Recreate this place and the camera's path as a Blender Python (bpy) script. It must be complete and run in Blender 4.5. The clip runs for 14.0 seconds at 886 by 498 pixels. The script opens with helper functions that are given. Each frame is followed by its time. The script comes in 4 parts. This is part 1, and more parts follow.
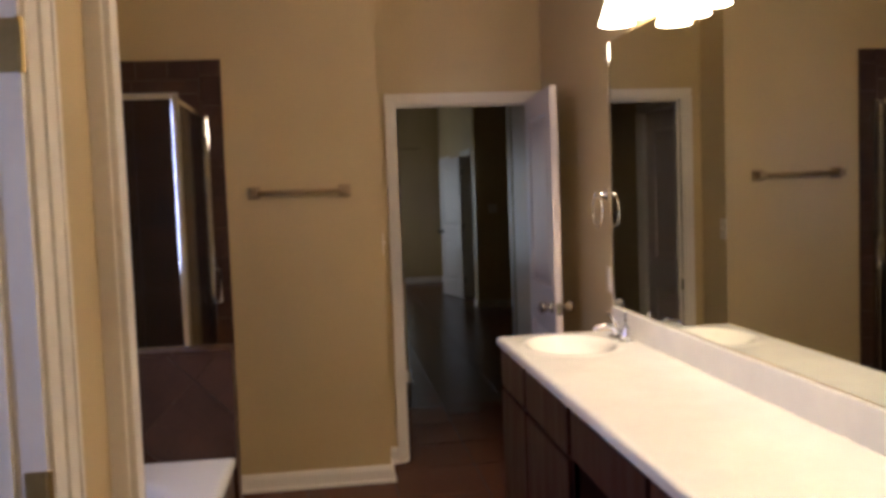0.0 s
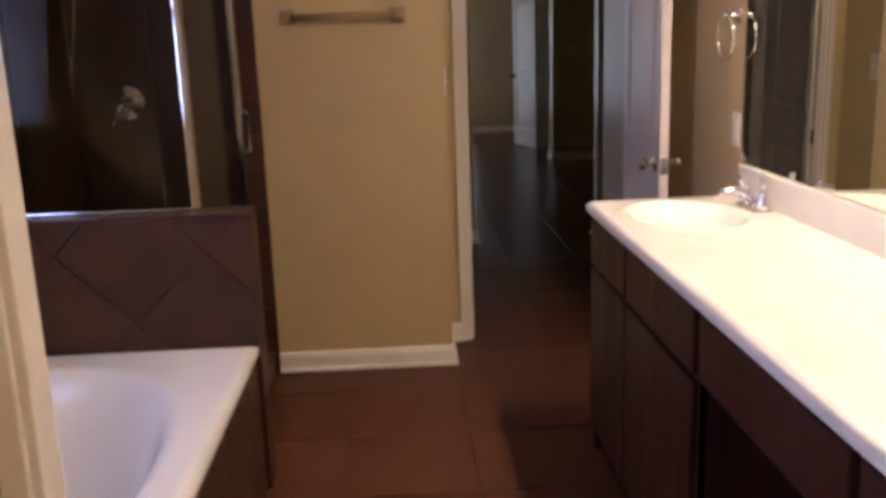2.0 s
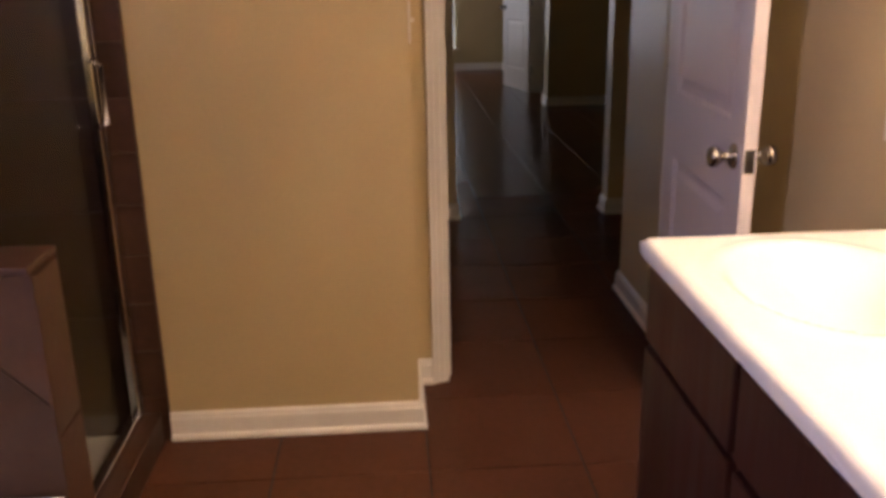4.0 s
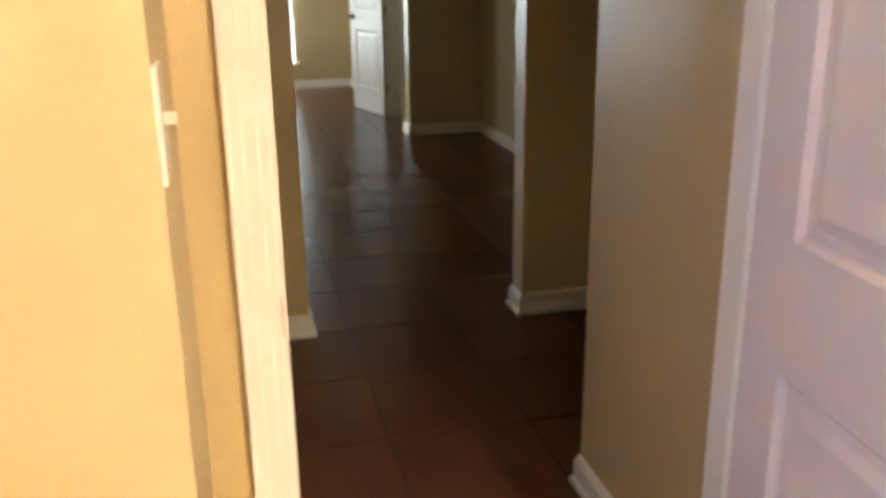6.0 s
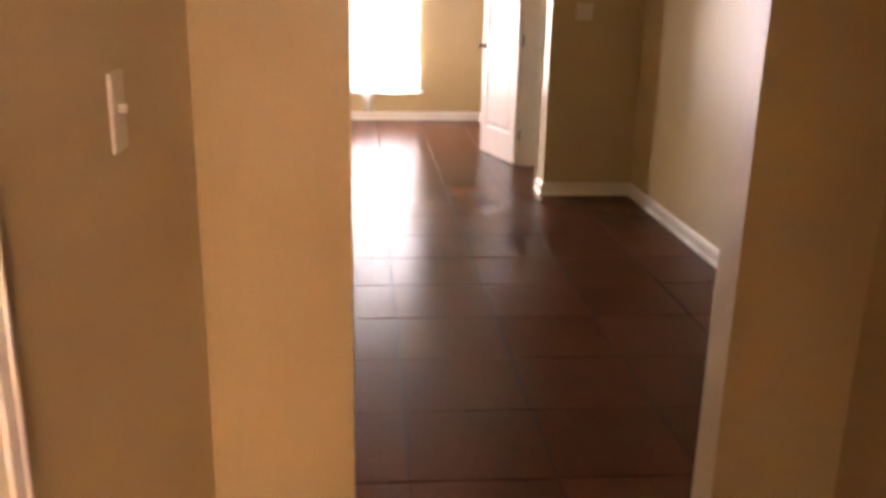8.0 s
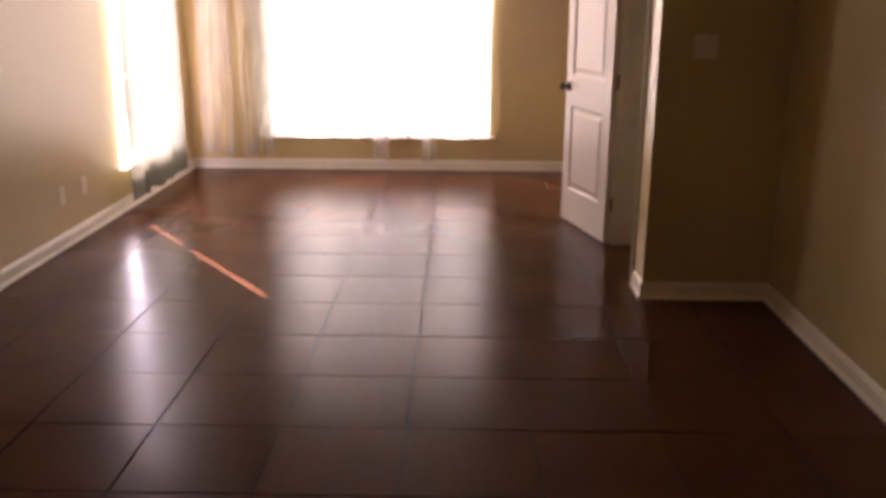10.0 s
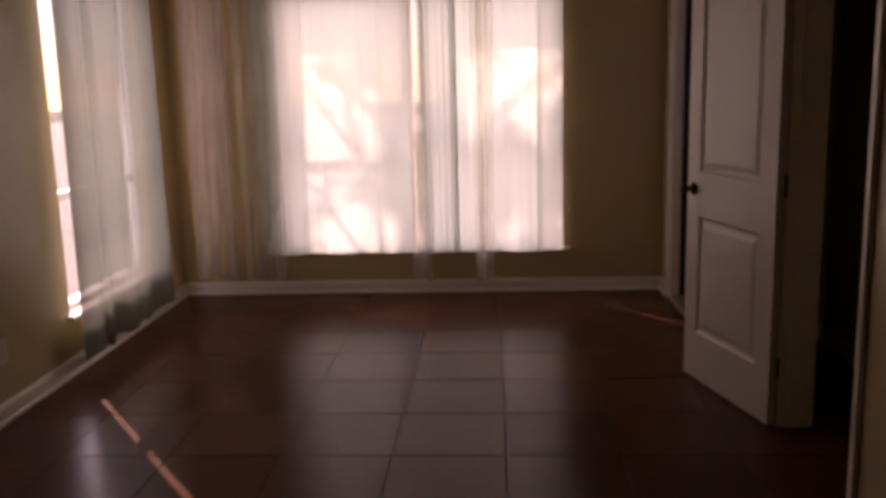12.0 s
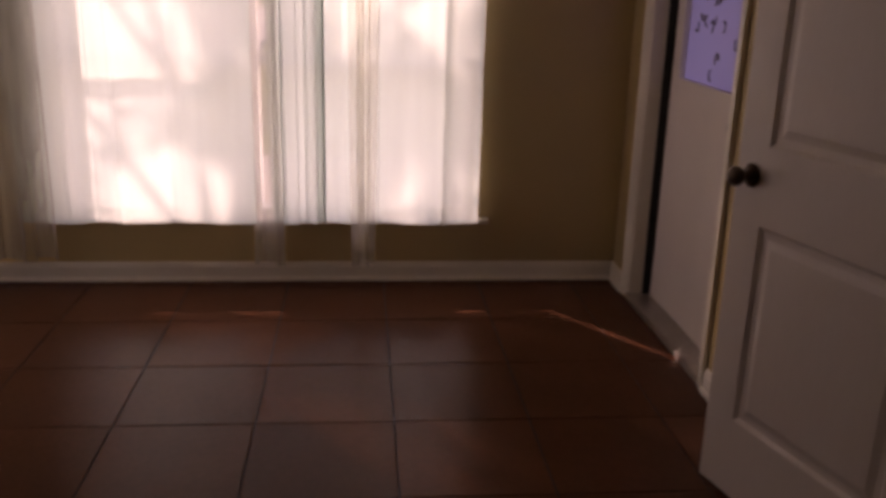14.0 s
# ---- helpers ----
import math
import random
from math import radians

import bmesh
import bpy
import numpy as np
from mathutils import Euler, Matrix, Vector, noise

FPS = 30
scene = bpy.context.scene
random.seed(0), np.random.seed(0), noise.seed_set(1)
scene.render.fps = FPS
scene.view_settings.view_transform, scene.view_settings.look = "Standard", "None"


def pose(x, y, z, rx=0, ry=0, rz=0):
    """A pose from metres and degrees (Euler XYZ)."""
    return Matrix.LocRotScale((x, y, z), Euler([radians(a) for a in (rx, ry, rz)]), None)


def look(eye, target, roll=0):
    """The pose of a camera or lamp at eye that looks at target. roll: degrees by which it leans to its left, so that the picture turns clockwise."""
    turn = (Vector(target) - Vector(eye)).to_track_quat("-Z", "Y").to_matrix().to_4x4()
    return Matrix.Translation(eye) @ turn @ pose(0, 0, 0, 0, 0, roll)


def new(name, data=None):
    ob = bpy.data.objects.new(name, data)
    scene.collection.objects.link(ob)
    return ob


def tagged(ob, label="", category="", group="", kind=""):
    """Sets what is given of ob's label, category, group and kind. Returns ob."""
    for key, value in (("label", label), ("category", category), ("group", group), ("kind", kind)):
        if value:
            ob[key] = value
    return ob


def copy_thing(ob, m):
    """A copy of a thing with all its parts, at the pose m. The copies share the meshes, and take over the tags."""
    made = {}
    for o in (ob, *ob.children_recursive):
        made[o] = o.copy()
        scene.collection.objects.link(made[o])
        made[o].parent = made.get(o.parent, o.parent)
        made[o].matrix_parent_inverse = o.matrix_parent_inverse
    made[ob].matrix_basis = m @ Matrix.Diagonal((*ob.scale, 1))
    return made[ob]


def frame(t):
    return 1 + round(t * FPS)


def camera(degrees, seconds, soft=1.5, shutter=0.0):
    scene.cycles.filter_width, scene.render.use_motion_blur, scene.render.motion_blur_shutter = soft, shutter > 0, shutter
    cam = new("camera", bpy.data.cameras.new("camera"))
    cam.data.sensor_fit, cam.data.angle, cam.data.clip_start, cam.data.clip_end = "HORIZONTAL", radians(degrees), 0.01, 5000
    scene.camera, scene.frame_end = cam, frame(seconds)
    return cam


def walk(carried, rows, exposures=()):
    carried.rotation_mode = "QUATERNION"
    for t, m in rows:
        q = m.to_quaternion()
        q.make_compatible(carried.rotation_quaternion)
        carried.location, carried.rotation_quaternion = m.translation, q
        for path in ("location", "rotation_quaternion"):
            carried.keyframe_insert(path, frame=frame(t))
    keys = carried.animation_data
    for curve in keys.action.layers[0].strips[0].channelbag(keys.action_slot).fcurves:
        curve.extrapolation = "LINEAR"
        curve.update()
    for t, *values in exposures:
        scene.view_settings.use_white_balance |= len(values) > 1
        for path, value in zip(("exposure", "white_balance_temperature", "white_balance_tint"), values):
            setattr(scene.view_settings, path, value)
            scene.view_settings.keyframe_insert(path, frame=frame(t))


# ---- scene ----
cam = camera(53.3, 14.0, soft=4.0)
PATH = [
    (0, (0.389, -0.683, 1.536), (0.641, 1.296, 1.408), -2.1),
    (0.5, (0.381, -0.639, 1.559), (0.684, 1.338, 1.524), -3.5),
    (0.9, (0.39, -0.515, 1.528), (0.7, 1.456, 1.394), -3.4),
    (1, (0.388, -0.434, 1.523), (0.691, 1.534, 1.342), -3.0),
    (1.5, (0.435, -0.169, 1.499), (0.647, 1.8, 1.224), -0.7),
    (2, (0.467, 0.124, 1.449), (0.55, 2.069, 0.991), -2.0),
    (4.5, (0.604, 1.807, 1.418), (0.75, 3.707, 0.811), -0.3),
    (5, (0.603, 2.235, 1.427), (0.88, 4.127, 0.841), -0.8),
    (5.5, (0.629, 2.605, 1.432), (1.078, 4.465, 0.85), -1.7),
    (6, (0.728, 3.091, 1.417), (1.176, 4.943, 0.81), -0.7),
    (6.5, (0.8, 3.502, 1.398), (1.255, 5.365, 0.827), -1.5),
    (7, (0.914, 3.881, 1.387), (1.51, 5.713, 0.847), 0.3),
    (7.5, (0.952, 4.205, 1.434), (1.296, 6.089, 0.86), 1.5),
    (10, (1.324, 6.298, 1.504), (1.288, 8.224, 0.964), 0.4),
    (10.5, (1.307, 6.85, 1.464), (1.207, 8.789, 0.984), -0.7),
    (11, (1.258, 7.291, 1.446), (1.198, 9.233, 0.972), -0.5),
    (11.5, (1.148, 7.708, 1.448), (1.029, 9.66, 1.03), -0.2),
    (12, (1.102, 8.181, 1.481), (0.988, 10.143, 1.111), -1.5),
    (12.5, (1.048, 8.746, 1.499), (1.004, 10.723, 1.198), -1.6),
    (13, (0.982, 9.228, 1.46), (0.94, 11.201, 1.134), -1.1),
    (13.5, (1.002, 9.771, 1.428), (1.19, 11.711, 0.98), -1.1),
    (14, (1.029, 10.24, 1.432), (1.214, 12.143, 0.845), 1.6),
]
walk(cam, [(t, look(e, a, r)) for t, e, a, r in PATH],
     [(0, 0.75, 6000, 23), (1.0, 0.85, 5850, 26), (2.0, 1.05, 5950, 30), (4.5, 1.7, 6500, 32), (5.0, 2.3, 5750, 12), (5.5, 2.7, 5700, 8),
      (6.0, 3.2, 6300, 12), (6.5, 3.45, 6700, 25), (7.0, 4.2, 5850, 21), (7.5, 4.6, 7200, 40), (8.7, 3.5, 7900, 46), (10.0, 2.75, 8700, 54),
      (10.5, 1.65, 9000, 60), (11.0, 1.1, 9200, 66), (12.0, 0.35, 9000, 62), (14.0, 0.33, 8900, 58)])

# ---------------- world, sun, exposure ----------------
SUN_EL, SUN_DIR = radians(33), (0.597, -0.802)
world = bpy.data.worlds.new("world")
scene.world = world
world.use_nodes = True
wn = world.node_tree
sky = wn.nodes.new("ShaderNodeTexSky")
sky.sky_type, sky.sun_disc = "NISHITA", False
sky.dust_density, sky.ozone_density = 0.2, 3.0
sky.sun_elevation, sky.sun_rotation = SUN_EL, math.atan2(-SUN_DIR[0], -SUN_DIR[1])
wn.nodes["Background"].inputs[1].default_value = 0.15
wn.links.new(sky.outputs[0], wn.nodes["Background"].inputs[0])
sun = new("sun", bpy.data.lights.new("sun", "SUN"))
sun.data.energy, sun.data.angle, sun.data.color = 5.0, radians(0.6), (1.0, 0.96, 0.91)
sv = Vector((SUN_DIR[0] * math.cos(SUN_EL), SUN_DIR[1] * math.cos(SUN_EL), -math.sin(SUN_EL)))
sun.matrix_world = Matrix.Translation((-8, 24, 14)) @ sv.to_track_quat("-Z", "Y").to_matrix().to_4x4()


def area(name, place, aim, w, h, power, colour):
    ob = new(name, bpy.data.lights.new(name, "AREA"))
    ob.data.shape, ob.data.size, ob.data.size_y = "RECTANGLE", w, h
    ob.data.energy, ob.data.color = power, colour
    ob.matrix_world = look(place, aim)
    return ob


# daylight standing in the bathroom windows' openings
area("tub_daylight", (-1.20, 1.80, 1.62), (1.4, 2.5, 1.2), 0.62, 0.9, 3.6, (0.52, 0.58, 1.0)).data.spread = radians(125)
area("toilet_room_daylight", (-1.20, -0.20, 1.55), (0.5, 0.4, 1.1), 0.8, 0.9, 4, (0.50, 0.62, 1.0))
# skylight standing in the bedroom windows' openings
area("north_skylight", (0.60, 14.376 + 0.137, 1.20), (0.60, 10, 1.0), 1.9, 1.74, 17, (0.95, 0.97, 1.0))
area("west_skylight", (-1.149 - 0.137, 13.22, 1.20), (2, 13.22, 1.0), 1.15, 1.74, 52, (0.70, 0.82, 1.0))

# ---------------- materials ----------------


def material(name, colour, rough=0.6, metal=0.0, vary=0.12, scale=3.0, grain=60.0, bump=0.02, spec=0.5, per_object=0.0,
             stretch=(1, 1, 1), fine=0.06, coat=0.0, rough_vary=0.1):
    m = bpy.data.materials.new(name)
    m.use_nodes = True
    nt = m.node_tree
    p = nt.nodes["Principled BSDF"]
    p.inputs["Roughness"].default_value, p.inputs["Metallic"].default_value = rough, metal
    p.inputs["Specular IOR Level"].default_value = spec
    p.inputs["Coat Weight"].default_value = coat
    tc, mp = nt.nodes.new("ShaderNodeTexCoord"), nt.nodes.new("ShaderNodeMapping")
    mp.inputs["Scale"].default_value = stretch
    nt.links.new(tc.outputs["Object"], mp.inputs["Vector"])
    if per_object:
        info = nt.nodes.new("ShaderNodeObjectInfo")
        sh = nt.nodes.new("ShaderNodeVectorMath")
        sh.operation = "MULTIPLY_ADD"
        sh.inputs[1].default_value, sh.inputs[2].default_value = (1, 1, 1), (0, 0, 0)
        mul = nt.nodes.new("ShaderNodeMath")
        mul.operation, mul.inputs[1].default_value = "MULTIPLY", 40.0
        nt.links.new(info.outputs["Random"], mul.inputs[0])
        nt.links.new(mul.outputs[0], mp.inputs["Location"])
    big, small = nt.nodes.new("ShaderNodeTexNoise"), nt.nodes.new("ShaderNodeTexNoise")
    big.inputs["Scale"].default_value, big.inputs["Detail"].default_value = scale, 5
    small.inputs["Scale"].default_value, small.inputs["Detail"].default_value = grain, 3
    nt.links.new(mp.outputs[0], big.inputs["Vector"])
    nt.links.new(mp.outputs[0], small.inputs["Vector"])

    def scaled(sock, amount):
        r = nt.nodes.new("ShaderNodeMapRange")
        r.inputs["To Min"].default_value, r.inputs["To Max"].default_value = 1 - amount, 1 + amount
        r.inputs["From Min"].default_value, r.inputs["From Max"].default_value = 0.3, 0.7
        nt.links.new(sock, r.inputs["Value"])
        return r.outputs[0]
    val = scaled(big.outputs[0], vary)
    f = scaled(small.outputs[0], fine)
    mm = nt.nodes.new("ShaderNodeMath")
    mm.operation = "MULTIPLY"
    nt.links.new(val, mm.inputs[0]), nt.links.new(f, mm.inputs[1])
    val = mm.outputs[0]
    if per_object:
        r = nt.nodes.new("ShaderNodeMapRange")
        r.inputs["To Min"].default_value, r.inputs["To Max"].default_value = 1 - per_object, 1 + per_object
        nt.links.new(info.outputs["Random"], r.inputs["Value"])
        m2 = nt.nodes.new("ShaderNodeMath")
        m2.operation = "MULTIPLY"
        nt.links.new(val, m2.inputs[0]), nt.links.new(r.outputs[0], m2.inputs[1])
        val = m2.outputs[0]
    vm = nt.nodes.new("ShaderNodeVectorMath")
    vm.operation = "SCALE"
    vm.inputs[0].default_value = colour
    nt.links.new(val, vm.inputs["Scale"])
    nt.links.new(vm.outputs[0], p.inputs["Base Color"])
    rr = nt.nodes.new("ShaderNodeMapRange")
    rr.inputs["To Min"].default_value, rr.inputs["To Max"].default_value = max(0.33 if rough >= 0.3 else 0.02, rough - rough_vary), min(1, max(0.34 if rough >= 0.3 else 0.02, rough + rough_vary))
    rr.inputs["From Min"].default_value, rr.inputs["From Max"].default_value = 0.3, 0.7
    nt.links.new(big.outputs[0], rr.inputs["Value"])
    nt.links.new(rr.outputs[0], p.inputs["Roughness"])
    if bump:
        b = nt.nodes.new("ShaderNodeBump")
        b.inputs["Strength"].default_value, b.inputs["Distance"].default_value = bump, 0.01
        nt.links.new(small.outputs[0], b.inputs["Height"])
        nt.links.new(b.outputs[0], p.inputs["Normal"])
    return m


M_WALL = material("tan_wall_paint", (0.53, 0.400, 0.197), 0.36, vary=0.05, scale=1.5, grain=110, bump=0.022, spec=0.6, rough_vary=0.02, fine=0.02)
M_CEIL = material("ceiling_paint", (0.72, 0.66, 0.55), 0.8, vary=0.04, grain=90, bump=0.15)
M_TRIM = material("white_trim_paint", (0.76, 0.705, 0.61), 0.35, vary=0.05, scale=4, grain=40, bump=0.012, fine=0.02)
M_DOOR = material("white_door_paint", (0.66, 0.585, 0.535), 0.34, vary=0.04, scale=3, grain=120, bump=0.015, stretch=(1, 1, 0.15), fine=0.015)
M_TILE = material("brown_floor_tile", (0.096, 0.038, 0.020), 0.25, vary=0.10, scale=2, grain=45, bump=0.02, per_object=0.09, fine=0.06, rough_vary=0.012, spec=0.065)
M_GROUT = material("dark_grout", (0.024, 0.011, 0.007), 0.9, vary=0.15, grain=80, bump=0.1)
M_STILE = material("shower_wall_tile", (0.052, 0.023, 0.013), 0.38, spec=0.3, vary=0.25, scale=6, grain=50, bump=0.06, per_object=0.12, fine=0.1)
M_SGROUT = material("shower_grout", (0.068, 0.038, 0.025), 0.9, vary=0.1, bump=0.05)
M_WOOD = material("espresso_cabinet_wood", (0.045, 0.015, 0.010), 0.42, spec=0.25, vary=0.35, scale=4, grain=30, bump=0.04, stretch=(6, 6, 0.5), fine=0.2)
M_DARK = material("cabinet_inside", (0.03, 0.015, 0.01), 0.8, vary=0.2)
M_COUNTER = material("cultured_marble", (0.78, 0.76, 0.67), 0.16, vary=0.05, scale=2.5, grain=9, bump=0.0, fine=0.03, rough_vary=0.04, coat=0.3)
M_TUB = material("white_acrylic", (0.72, 0.72, 0.69), 0.14, vary=0.02, bump=0.0, fine=0.01, rough_vary=0.04)
M_CHROME = material("chrome", (0.72, 0.72, 0.74), 0.10, metal=1.0, vary=0.05, bump=0.0, rough_vary=0.05)
M_NICKEL = material("satin_nickel", (0.46, 0.43, 0.39), 0.17, metal=1.0, vary=0.08, bump=0.0)
M_BRONZE = material("dark_bronze", (0.075, 0.05, 0.035), 0.32, metal=0.9, vary=0.15, bump=0.0)
M_BRASS = material("aged_brass", (0.45, 0.33, 0.14), 0.35, metal=1.0, vary=0.15, bump=0.0)
M_TOWELBAR = material("antique_brass", (0.36, 0.26, 0.14), 0.38, metal=0.85, vary=0.12, bump=0.0)
M_PLATE = material("ivory_plastic", (0.70, 0.64, 0.52), 0.4, vary=0.03, bump=0.0)
M_VINYL = material("white_vinyl", (0.78, 0.78, 0.76), 0.4, vary=0.03, bump=0.0)
M_ALU = material("threshold_metal", (0.5, 0.46, 0.42), 0.4, metal=1.0, vary=0.15, bump=0.02)
M_RUBBER = material("black_weatherstrip", (0.015, 0.013, 0.012), 0.7, vary=0.1, bump=0.0)
M_CONCRETE = material("patio_concrete", (0.42, 0.40, 0.36), 0.85, vary=0.15, scale=1.2, grain=40, bump=0.1)
M_LAWN = material("dry_lawn", (0.12, 0.14, 0.05), 0.95, vary=0.35, scale=2, grain=60, bump=0.4, fine=0.3)
M_LEAF = material("tree_leaves", (0.07, 0.11, 0.03), 0.6, vary=0.4, scale=6, bump=0.0)
M_BARK = material("tree_bark", (0.12, 0.085, 0.06), 0.9, vary=0.3, scale=8, bump=0.3, stretch=(1, 1, 0.3))
M_STUCCO = material("outside_brick_face", (0.40, 0.29, 0.22), 0.9, vary=0.12, grain=30, bump=0.2)


def shader(name, build):
    m = bpy.data.materials.new(name)
    m.use_nodes = True
    nt = m.node_tree
    nt.nodes.remove(nt.nodes["Principled BSDF"])
    nt.links.new(build(nt), nt.nodes["Material Output"].inputs[0])
    return m


def node(nt, kind, **values):
    n = nt.nodes.new("ShaderNode" + kind)
    for k, v in values.items():
        n.inputs[k].default_value = v
    return n


def mix(nt, fac, a, b):
    n = node(nt, "MixShader")
    if isinstance(fac, float):
        n.inputs[0].default_value = fac
    else:
        nt.links.new(fac, n.inputs[0])
    nt.links.new(a, n.inputs[1]), nt.links.new(b, n.inputs[2])
    return n.outputs[0]


def make_mirror(nt):
    return node(nt, "BsdfGlossy", Color=(0.80, 0.83, 0.78, 1), Roughness=0.005).outputs[0]


def make_glass(tint, least, most):
    """Clear glass: its gloss rises from least, seen straight on, towards most at a glancing view."""
    def build(nt):
        lw = node(nt, "LayerWeight", Blend=0.5)
        steep = node(nt, "Math")
        steep.operation = "POWER"
        steep.inputs[1].default_value = 4.0
        nt.links.new(lw.outputs["Facing"], steep.inputs[0])
        r = node(nt, "MapRange")
        r.inputs["To Min"].default_value, r.inputs["To Max"].default_value = least, most
        nt.links.new(steep.outputs[0], r.inputs["Value"])
        return mix(nt, r.outputs[0], node(nt, "BsdfTransparent", Color=tint).outputs[0], node(nt, "BsdfGlossy", Roughness=0.02).outputs[0])
    return build


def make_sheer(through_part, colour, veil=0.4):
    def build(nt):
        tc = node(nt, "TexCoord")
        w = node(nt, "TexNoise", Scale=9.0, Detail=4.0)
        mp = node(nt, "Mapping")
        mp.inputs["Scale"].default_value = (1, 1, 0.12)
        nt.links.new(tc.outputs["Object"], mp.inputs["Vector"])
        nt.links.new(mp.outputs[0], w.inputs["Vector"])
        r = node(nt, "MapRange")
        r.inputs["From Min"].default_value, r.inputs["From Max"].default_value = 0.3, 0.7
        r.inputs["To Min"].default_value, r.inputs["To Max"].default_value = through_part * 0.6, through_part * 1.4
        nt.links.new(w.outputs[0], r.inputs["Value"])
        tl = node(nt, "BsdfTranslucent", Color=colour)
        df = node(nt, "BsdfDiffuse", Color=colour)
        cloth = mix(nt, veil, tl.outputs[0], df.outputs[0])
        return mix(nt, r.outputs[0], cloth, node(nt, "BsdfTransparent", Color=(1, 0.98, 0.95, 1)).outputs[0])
    return build


M_MIRROR = shader("mirror_silver", make_mirror)
M_GLASS = shader("clear_glass", make_glass((0.96, 0.97, 0.96, 1), 0.03, 0.7))
M_SHOWER_GLASS = shader("shower_glass", make_glass((0.84, 0.84, 0.82, 1), 0.006, 0.25))
# white sheer coloured dark, so the strong skylight behind it leaves it dim
M_SHEER_DIMMED = shader("dimmed_sheer_curtain", make_sheer(0.05, (0.17, 0.18, 0.14, 1), 0.78))
M_SHEER_THIN = shader("thin_sheer_curtain", make_sheer(0.55, (0.80, 0.79, 0.74, 1)))
M_SHEER = shader("sheer_curtain", make_sheer(0.11, (0.58, 0.665, 0.63, 1), 0.42))
M_FROST = shader("frosted_glass", lambda nt: mix(nt, 0.3, node(nt, "BsdfTranslucent", Color=(0.85, 0.9, 1, 1)).outputs[0], node(nt, "BsdfTransparent", Color=(0.8, 0.88, 1, 1)).outputs[0]))
M_LITE = shader("patterned_door_glass", lambda nt: mix(nt, 0.35, node(nt, "BsdfTranslucent", Color=(0.78, 0.72, 0.97, 1)).outputs[0], node(nt, "BsdfTransparent", Color=(0.80, 0.74, 1.0, 1)).outputs[0]))
M_BULB = shader("lit_shade_glass", lambda nt: node(nt, "Emission", Color=(1.0, 0.81, 0.53, 1), Strength=17.0).outputs[0])
M_FILAMENT = shader("lamp_bulb_glow", lambda nt: node(nt, "Emission", Color=(1.0, 0.80, 0.52, 1), Strength=420.0).outputs[0])

# ---------------- mesh helpers ----------------


def bm_box(bm, lo, hi, bevel=0.0):
    c, s = [(a + b) / 2 for a, b in zip(lo, hi)], [abs(b - a) for a, b in zip(lo, hi)]
    m = Matrix.Translation(c) @ Matrix.Diagonal((*s, 1))
    r = bmesh.ops.create_cube(bm, size=1, matrix=m)
    if bevel:
        edges = list({e for v in r["verts"] for e in v.link_edges})
        bmesh.ops.bevel(bm, geom=edges, offset=bevel, segments=2, affect="EDGES", profile=0.6)
    return bm


def box(lo, hi, bevel=0.0):
    return bm_box(bmesh.new(), lo, hi, bevel)


def finish(name, bm, mat, smooth=False):
    me = bpy.data.meshes.new(name)
    if smooth:
        for f in bm.faces:
            f.smooth = True
    bm.to_mesh(me)
    bm.free()
    me.materials.append(mat)
    return me


def part(name, bm, mat, parent, label="", smooth=False):
    ob = new(name, finish(name, bm, mat, smooth))
    ob.parent = parent
    if label:
        tagged(ob, label)
    return ob


def thing(name, at, label, category, group="", kind=""):
    ob = new(name)
    ob.matrix_world = at if isinstance(at, Matrix) else Matrix.Translation(at)
    ob.empty_display_size = 0.1
    return tagged(ob, label, category, group, kind)


def solid(name, bm, mat, label, category="", kind="structure", smooth=False):
    return tagged(new(name, finish(name, bm, mat, smooth)), label, category, "", kind)


def lathe(bm, profile, m=Matrix(), n=24, caps=True):
    """A turned body: profile is radius and height pairs, round the z axis of m."""
    rings = []
    for r, z in profile:
        rings.append([bm.verts.new(m @ Vector((r * math.cos(2 * math.pi * i / n), r * math.sin(2 * math.pi * i / n), z))) for i in range(n)])
    for a, b in zip(rings, rings[1:]):
        for i in range(n):
            bm.faces.new((a[i], a[(i + 1) % n], b[(i + 1) % n], b[i]))
    if caps:
        bm.faces.new(rings[0][::-1]), bm.faces.new(rings[-1])
    return bm


def tube(bm, points, radius, n=12):
    pts = [Vector(p) for p in points]
    rings = []
    for i, p in enumerate(pts):
        d = (pts[min(i + 1, len(pts) - 1)] - pts[max(i - 1, 0)]).normalized()
        q = d.to_track_quat("Z", "Y")
        rings.append([bm.verts.new(p + q @ Vector((radius * math.cos(2 * math.pi * k / n), radius * math.sin(2 * math.pi * k / n), 0))) for k in range(n)])
    for a, b in zip(rings, rings[1:]):
        for k in range(n):
            bm.faces.new((a[k], a[(k + 1) % n], b[(k + 1) % n], b[k]))
    bm.faces.new(rings[0][::-1]), bm.faces.new(rings[-1])
    return bm


def clip(poly, lo, hi):
    """A polygon of (u, v) cut to the rectangle lo..hi."""
    for axis, limit, sign in ((0, lo[0], 1), (0, hi[0], -1), (1, lo[1], 1), (1, hi[1], -1)):
        out = []
        for i, a in enumerate(poly):
            b = poly[(i + 1) % len(poly)]
            da, db = sign * (a[axis] - limit), sign * (b[axis] - limit)
            if da >= 0:
                out.append(a)
            if da * db < 0:
                k = da / (da - db)
                out.append((a[0] + k * (b[0] - a[0]), a[1] + k * (b[1] - a[1])))
        poly = out
        if len(poly) < 3:
            return []
    return poly


